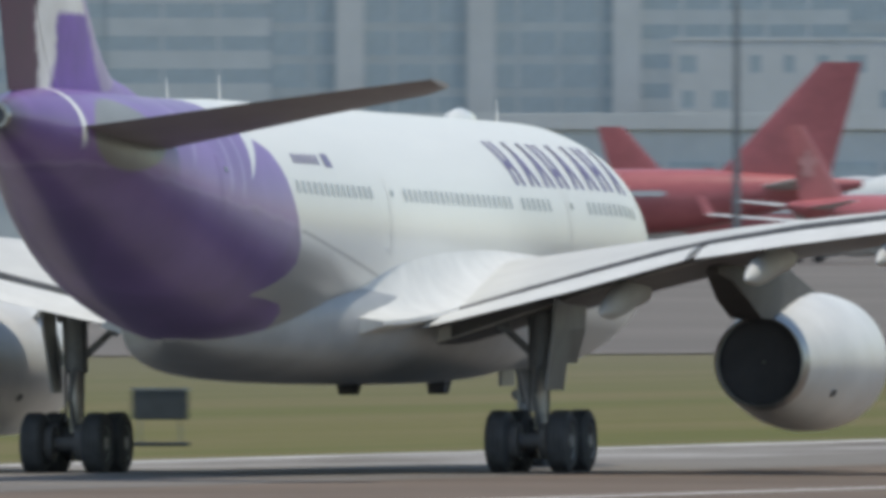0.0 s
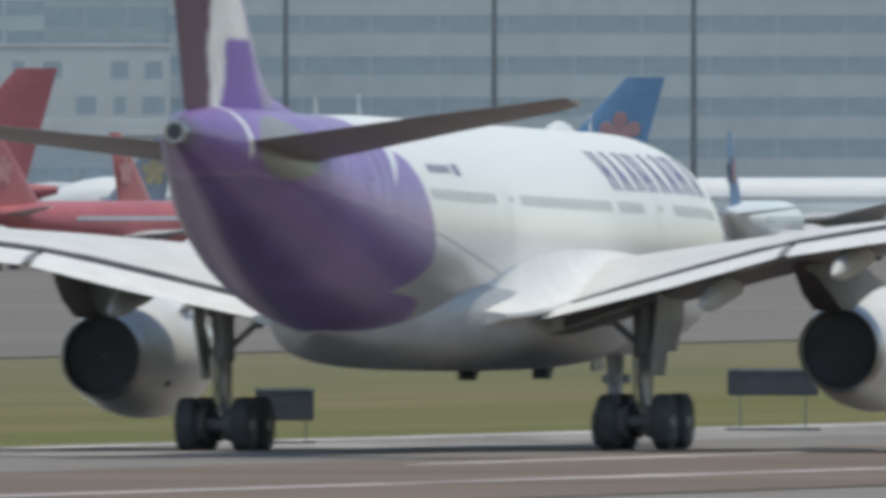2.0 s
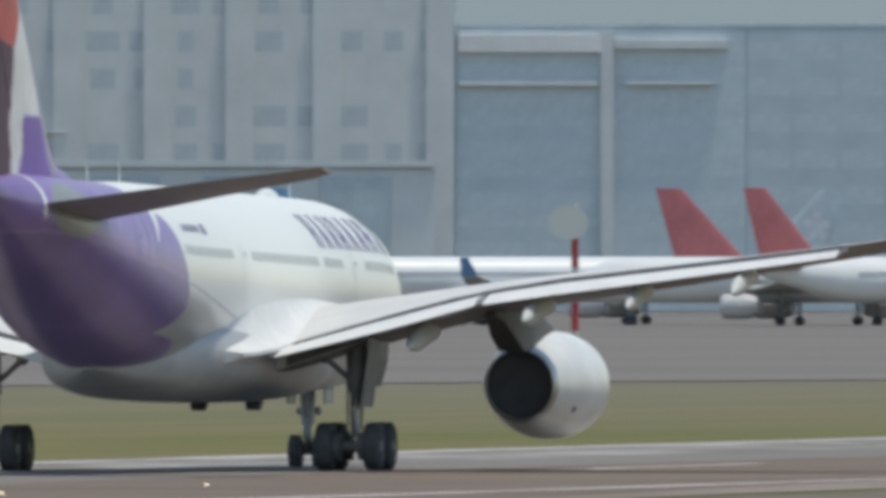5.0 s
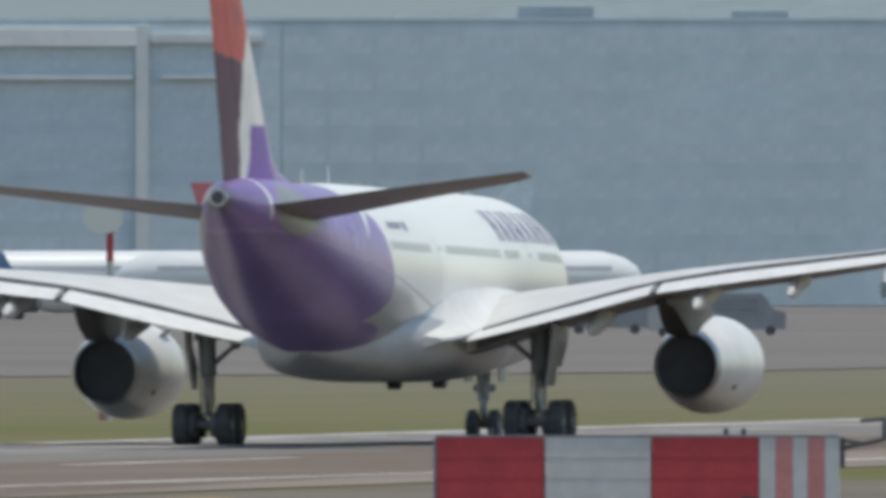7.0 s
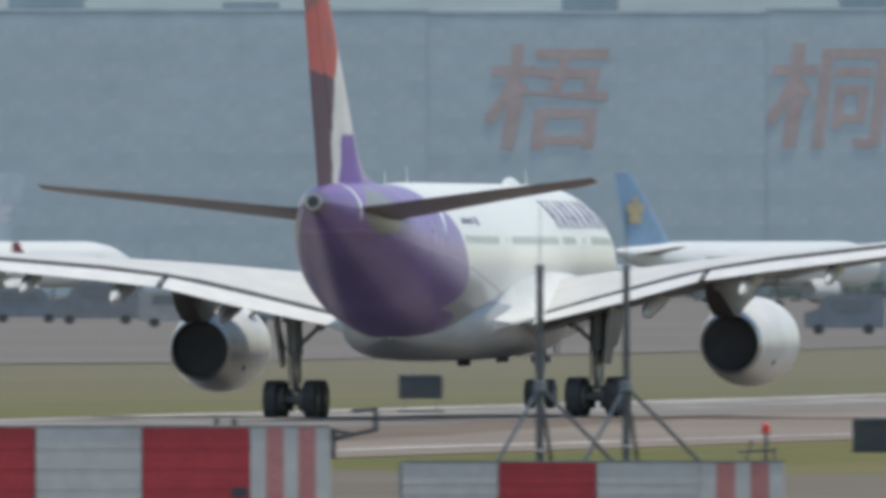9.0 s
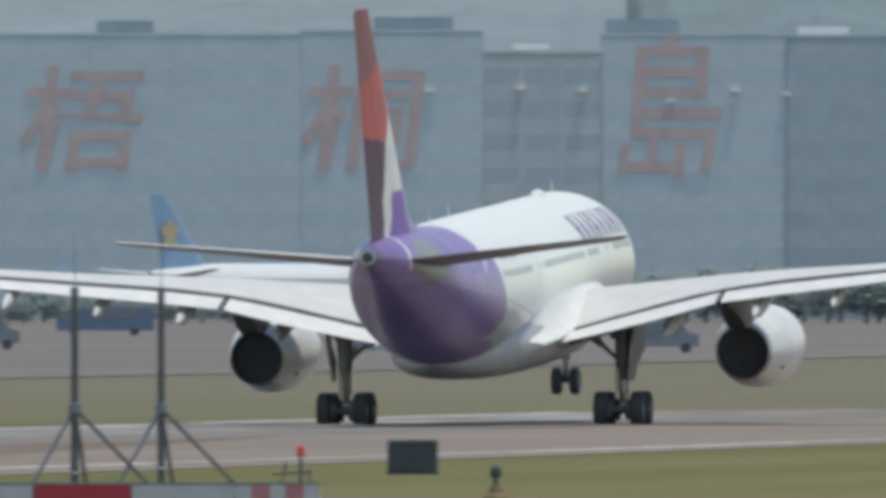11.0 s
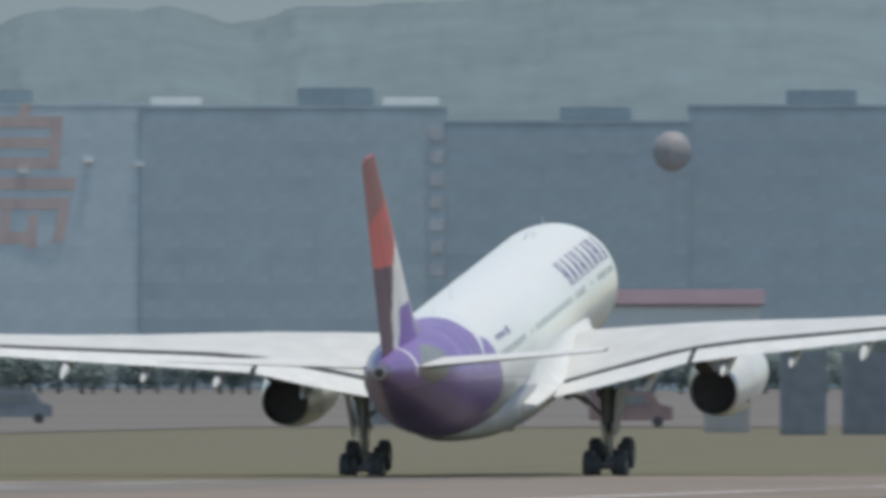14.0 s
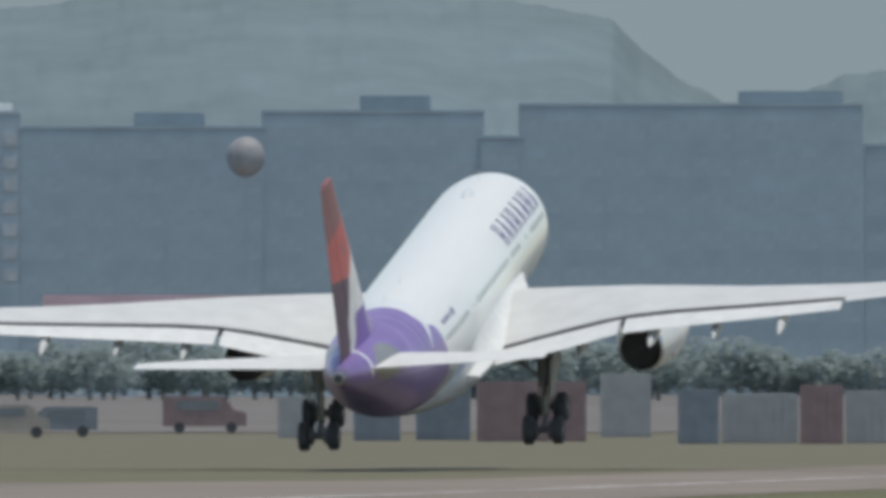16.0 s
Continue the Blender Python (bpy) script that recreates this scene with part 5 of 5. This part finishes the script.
        for y, z0, z1, w in ((10.3, 3.8, 4.0, 0.05), (8.8, 3.65, 4.15, 0.2), (6.5, 3.5, 4.5, 0.27), (4.4, 3.4, 4.75, 0.32), (2.9, 3.45, 4.75, 0.36), (1.5, 3.85, 4.75, 0.36), (0.2, 4.3, 4.7, 0.26), (-0.5, 4.45, 4.6, 0.1)):
            loops.append([(ex - w, y, z0), (ex + w, y, z0), (ex + w * 1.2, y, (z0 + z1) / 2), (ex + w, y, z1), (ex - w, y, z1), (ex - w * 1.2, y, (z0 + z1) / 2)])
        part("pylon", finish(rings(loops), True, 50), plain("pylon_grey_paint", (0.08, 0.076, 0.076), 0.6, 0, 2.0, 0.15) if sgn > 0 else bpy.data.materials["pylon_grey_paint"], jet, "grey engine pylon")
        # stabiliser
        secs = []
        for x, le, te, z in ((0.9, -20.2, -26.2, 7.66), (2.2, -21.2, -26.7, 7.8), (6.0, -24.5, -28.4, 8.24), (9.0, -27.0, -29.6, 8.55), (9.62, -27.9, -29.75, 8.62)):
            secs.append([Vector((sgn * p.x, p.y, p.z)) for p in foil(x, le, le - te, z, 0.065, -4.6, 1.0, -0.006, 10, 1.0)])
        st = part("stabiliser", finish(rings(secs)), STABSHADE, jet, "white horizontal stabiliser, its underside coloured dark for shade")
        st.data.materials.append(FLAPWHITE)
        # Upward faces stay white; the rest keep the painted shade.
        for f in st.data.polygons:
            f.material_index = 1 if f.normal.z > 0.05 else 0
    # fin and rudder
    def fin_sec(z, cut0, cut1):
        te, le = -25.4 - 0.404 * z, -11.0 - 1.05 * z
        if z < 9.6:
            le += (9.6 - z) ** 2 * 0.7
        secs = foil(0, le, le - te, 0, 0.095, 0, 1.0, 0.0, 16, 0.0)
        c = le - te
        out = []
        for p in secs:
            u = min(max((le - p.y) / c, cut0), cut1)
            k = 5 * 0.095 * (0.2969 * math.sqrt(u) - 0.126 * u - 0.3516 * u * u + 0.2843 * u**3 - 0.1015 * u**4) * c
            out.append(Vector((math.copysign(k, p.z) if abs(p.z) > 1e-9 else 0.0, le - u * c, z)))
        return out

    zs = [7.4, 8.0, 8.4, 8.8, 9.2, 9.6, 11, 13, 15, 17.0, 17.25]
    fin = part("fin", finish(rings([fin_sec(z, 0, 0.68) for z in zs])), FIN, jet, "tall fin in purple, white, red and maroon")
    rows = smooth_table([(-26.0, 8.2, 0.12, 0.1), (-24.5, 8.25, 0.5, 0.32), (-21.5, 8.2, 0.75, 0.5), (-18.5, 8.1, 0.55, 0.4), (-16.0, 8.05, 0.2, 0.16)], 18)
    part("fin_fairing", finish(rings([[(w * math.cos(2 * math.pi * i / 20), y, zc + h * math.sin(2 * math.pi * i / 20)) for i in range(20)] for y, zc, h, w in rows])), plain("lavender_paint", (0.24, 0.145, 0.38), 0.4, 0, 1.0, 0.1), jet, "lavender fairing at the fin's root")
    part("rudder", finish(rings([fin_sec(z, 0.69, 1.0) for z in [8.45, 9.5, 11, 13, 15, 17.0, 17.2]])), FIN, jet, "maroon and red rudder")
    # title on the right side as eight bars, registration bars, windows, doors
    for i in range(8):
        y = 10.1 + i * 1.52
        for dy, lean in ((0, -0.3), (0.66, -0.3)) if i % 3 == 0 else ((0, 0.25), (0.72, -0.6)):
            part("title_bar", patch(y + dy, y + dy + 0.3, 25.5, 51.5, 0.012, 1, 6, lean), TITLE, hullob)
        part("title_bar", patch(y + 0.2, y + 0.75, 34.5 - i % 2 * 3, 39 - i % 2 * 3, 0.014, 1, 2, -0.06), TITLE, hullob)
    for i in range(6):
        part("registration_bar", patch(-11.8 + i * 0.42, -11.56 + i * 0.42, 28.5, 33.5, 0.012, 1, 2), TITLE, hullob)
    part("registration_bar", patch(-8.95, -8.3, 27.5, 34.5, 0.012, 1, 2), TITLE, hullob)
    for y0, y1 in ((-12.5, -4.8), (-2.1, 9.3), (9.9, 13.2), (16.8, 22.6)):
        for i in range(int((y1 - y0) / 0.533)):
            y = y0 + i * 0.533
            for side in (0, 1):
                bm = patch(y, y + 0.25, 13.4, 19.2, 0.012, 1, 3)
                if side:
                    for v in bm.verts:
                        v.co.x = -v.co.x
                    bmesh.ops.reverse_faces(bm, faces=bm.faces)
                part("window", bm, CABINPANE, hullob)
    for y in (-3.4, 15.0, 23.4, -18.0):
        bm = patch(y - 0.45, y + 0.45, -12, 24, 0.006, 2, 8)
        part("cabin_door", bm, LIVERY, hullob)
        part("door_window", patch(y - 0.08, y + 0.12, 15, 18, 0.02, 1, 1), GLASS, hullob)
    # aerials and drains
    for y, h in ((-13.7, 0.45), (-8.6, 0.55), (19.4, 0.5)):
        zc, hh, w = hull(y)
        part("aerial", finish(rings([[(0.018, y + 0.1, zc + hh - 0.05), (0, y + 0.18, zc + hh - 0.05), (-0.018, y + 0.1, zc + hh - 0.05), (0, y - 0.1, zc + hh - 0.05)],
                                     [(0.01, y - 0.04, zc + hh + h), (0, y, zc + hh + h), (-0.01, y - 0.04, zc + hh + h), (0, y - 0.12, zc + hh + h)]]), False), FLAPWHITE, jet, "white blade aerial")
    zc, hh, w = hull(15.5)
    part("aerial_dome", spun([(-1.1, 0.02), (-0.8, 0.22), (0, 0.3), (0.8, 0.22), (1.1, 0.02)], 20, at=(0, 15.5, zc + hh - 0.05)), WHITE, jet)
    for y in (4.2, 13.3):
        part("drain_mast", finish(rings([[(-0.22, y + 0.4, 2.15), (0.22, y + 0.4, 2.15), (0.22, y - 0.4, 2.15), (-0.22, y - 0.4, 2.15)], [(-0.18, y + 0.1, 1.78), (0.18, y + 0.1, 1.78), (0.18, y - 0.4, 1.78), (-0.18, y - 0.4, 1.78)]]), False), DARK, jet)
    return jet


def wheel_bm(r, w, n=28):
    return spun([(-w / 2 + 0.06, r * 0.55), (-w / 2, r * 0.66), (-w / 2 + 0.02, r * 0.85), (-w * 0.36, r * 0.97), (-w * 0.2, r), (-w * 0.17, r * 0.985), (-w * 0.05, r * 0.985), (-w * 0.02, r), (w * 0.02, r), (w * 0.05, r * 0.985), (w * 0.17, r * 0.985), (w * 0.2, r), (w * 0.36, r * 0.97), (w / 2 - 0.02, r * 0.85), (w / 2, r * 0.66), (w / 2 - 0.06, r * 0.55)], n, "X")


def rim_bm(r, w):
    return spun([(-w / 2 + 0.05, 0.02), (-w / 2 + 0.03, r * 0.2), (-w / 2 + 0.1, r * 0.25), (-w / 2 + 0.12, r * 0.45), (-w / 2 + 0.04, r * 0.57), (w / 2 - 0.04, r * 0.57), (w / 2 - 0.12, r * 0.45), (w / 2 - 0.1, r * 0.25), (w / 2 - 0.03, r * 0.2), (w / 2 - 0.05, 0.02)], 20, "X")


def main_gear(jet, sgn):
    """A leg that slides down its fitting, with a four-wheel bogie that tips on its pivot. Returns (leg, bogie)."""
    x = sgn * 5.34
    leg = part("main_gear_leg", rod((0, 0, 0.95), (0, 0, 2.6), 0.15, 0.17, 16), METAL, jet, "main landing gear leg with four-wheel bogie", Matrix.Translation((x, 0, 0)))
    bm = rod((0, 0, 2.3), (sgn * 0.08, 0.2, 3.85), 0.27, 0.3, 16)
    rod((-0.45, 0.2, 3.6), (0.45, 0.2, 3.6), 0.18, 0.18, 12, bm)
    part("gear_cylinder", bm, STRUT, leg, "thick grey oleo cylinder")
    bm = rod((0, 0.05, 2.5), (-sgn * 0.95, 0.1, 3.35), 0.085, 0.085, 10)
    rod((-sgn * 0.95, 0.1, 3.35), (-sgn * 1.6, 0.2, 3.6), 0.1, 0.1, 10, bm)
    rod((-sgn * 0.8, 0.1, 3.2), (-sgn * 1.1, 0.1, 3.5), 0.16, 0.16, 10, bm)
    part("side_stay", bm, STRUT, leg)
    bm = rod((0, -0.25, 2.4), (0, -0.62, 1.75), 0.07, 0.06, 8)
    rod((0, -0.62, 1.75), (0, -0.2, 1.05), 0.06, 0.07, 8, bm)
    part("torque_link", bm, STRUT, leg)
    bm = rod((sgn * 0.2, -0.15, 1.2), (sgn * 0.24, -0.1, 3.7), 0.035, 0.035, 6)
    rod((-sgn * 0.2, -0.2, 1.3), (-sgn * 0.22, -0.1, 3.7), 0.03, 0.03, 6, bm)
    part("hydraulic_line", bm, SLOTDARK, leg)
    loops = []
    for y in (-1.5, -0.8, 0.3, 0.32, 1.0, 1.7) if sgn > 0 else (-0.5, 0.0, 0.3, 0.32, 0.5, 0.7):
        lo = 1.85 if y < 0.31 else 2.45
        loops.append([(sgn * 0.4, y, lo), (sgn * 0.46, y, lo), (sgn * 0.66, y, 3.2), (sgn * 0.7, y, 3.9), (sgn * 0.64, y, 3.9), (sgn * 0.6, y, 3.2)])
    part("gear_door", finish(rings(loops), False), plain("gear_door_grey", (0.24, 0.25, 0.25), 0.45, 0, 2.0, 0.15) if sgn > 0 else bpy.data.materials["gear_door_grey"], leg, "grey leg door")
    bogie = part("bogie_beam", rod((0, -1.05, 0), (0, 1.05, 0), 0.14, 0.14, 14), STRUT, leg, "grey bogie beam", Matrix.Translation((0, 0, 0.72)))
    tw, rw = mesh_of("tyre", wheel_bm(0.7, 0.53), RUBBER), mesh_of("rim", rim_bm(0.7, 0.53), HUB)
    for y in (-0.99, 0.99):
        rod((-0.5, y, 0), (0.5, y, 0), 0.09, 0.09, 10)
        for wx in (-0.7, 0.7):
            for nm, me in (("tyre", tw), ("rim", rw)):
                o = new(nm, me)
                o.parent = bogie
                o.matrix_basis = Matrix.Translation((wx, y, 0))
        part("axle", rod((-0.75, y, 0), (0.75, y, 0), 0.17, 0.17, 12), SLOTDARK, bogie)
        for wx in (-0.36, 0.36):
            part("brake_pack", spun([(-0.12, 0.2), (-0.1, 0.4), (0.1, 0.42), (0.12, 0.2)], 20, "X", at=(wx, y, 0)), SLOTDARK, bogie, "dark brake pack")
    return leg, bogie


def nose_gear(jet):
    leg = part("nose_gear_leg", rod((0, 0, 0.5), (0, 0.1, 3.0), 0.11, 0.15, 14), STRUT, jet, "nose landing gear leg with two wheels", Matrix.Translation((0, 22.18, 0)))
    bm = rod((0, -0.1, 1.6), (0, -1.3, 2.9), 0.07, 0.07, 8)
    part("drag_stay", bm, STRUT, leg)
    part("gear_cylinder", rod((0, 0.03, 1.35), (0, 0.1, 2.9), 0.2, 0.24, 14), STRUT, leg, "grey nose gear cylinder")
    bm = rod((0, -0.2, 1.5), (0, -0.45, 1.1), 0.06, 0.06, 8)
    rod((0, -0.45, 1.1), (0, -0.12, 0.62), 0.06, 0.06, 8, bm)
    part("torque_link", bm, STRUT, leg)
    for sx in (-1, 1):
        part("taxi_lamp", spun([(-0.08, 0.1), (0.06, 0.13), (0.09, 0.11)], 14, at=(sx * 0.26, 0.2, 1.75)), HUB, leg, "round taxi lamp")
    part("axle", rod((-0.4, 0, 0.53), (0.4, 0, 0.53), 0.08, 0.08, 10), STRUT, leg)
    tw, rw = mesh_of("tyre", wheel_bm(0.53, 0.38), RUBBER), mesh_of("rim", rim_bm(0.53, 0.38), HUB)
    for wx in (-0.36, 0.36):
        for nm, me in (("tyre", tw), ("rim", rw)):
            o = new(nm, me)
            o.parent = leg
            o.matrix_basis = Matrix.Translation((wx, 0, 0.53))
    for sx in (-1, 1):
        part("gear_door", box(0.05, 1.5, 0.75, (sx * 0.55, 0.5, 1.95), 0.01), STRUT, leg, "grey nose gear door")
    return leg


JET = airliner()
LEGS = [main_gear(JET, 1), main_gear(JET, -1)]
nose_gear(JET)


# ---- movement ----
def jet_pose(s, z, pitch, roll, head):
    return Matrix.Translation((LANE, s, z + 0.7)) @ pose(0, 0, 0, 0, 0, -head) @ pose(0, 0, 0, pitch) @ pose(0, 0, 0, 0, roll) @ Matrix.Translation((0, 0, -0.7))


# the bird's way, 100 m off: time, bearing, height over the horizon, heading, roll
FLIT = [
    (0.0, 9200, -700, 60, 0),
    (10.8, 9000, -620, 60, 0),
    (11.3, 8128, -516, 60, 0),
    (11.4, 8298, -147, 70, 10),
    (11.5, 8388, -33, 90, -5),
    (11.6, 8547, -72, 110, 20),
    (11.7, 8631, -164, 200, 10),
    (11.8, 8428, -254, 250, 0),
    (11.9, 8414, -285, -100, -10),
    (12.0, 8355, -239, -95, -20),
    (12.1, 7939, -239, -90, -10),
    (12.2, 7410, -269, -90, 0),
    (13.0, 4500, -700, -90, 0),
    (16.0, 500, -800, -90, 0),
]


def motions():
    walk(JET, [(t, jet_pose(s, z, p, r, h)) for t, s, z, p, r, h in FLIGHT])
    for (leg, bogie), k, x in ((LEGS[0], 2, 5.34), (LEGS[1], 1, -5.34)):
        walk(leg, [(row[0], pose(x, 0, -min(0.62, row[k]))) for row in GEAR])
        # the bogie stays level on the ground and tips rear wheels down once it lifts
        rows = []
        for (t, s, z, p, r, h), g in zip(FLIGHT, GEAR):
            tip = max(0.0, min(1.0, (t - 12.6) / 2.6))
            rows.append((t, pose(0, 0, 0.72, -p * (1 - tip) + 22 * tip)))
        walk(bogie, rows)
    rows, turn = [], None
    for t, u, e, az, roll in FLIT:
        turn = az if turn is None else turn + max(-80, min(80, (az - turn + 180) % 360 - 180))
        rows.append((t, Matrix.Translation(spot(u, 60, e - 5)) @ pose(0, 0, 0, 0, roll, -turn)))
    walk(BIRD, rows)
    for k, s in zip(BIRDWINGS, (1, -1)):
        walk(k, [(0.0, pose(s * 0.012, 0, 0.008))] + [(11.2 + 0.1 * i, pose(s * 0.012, 0, 0.008, 0, s * (-14 if i % 2 else 10))) for i in range(13)] + [(16.0, pose(s * 0.012, 0, 0.008))])


motions()
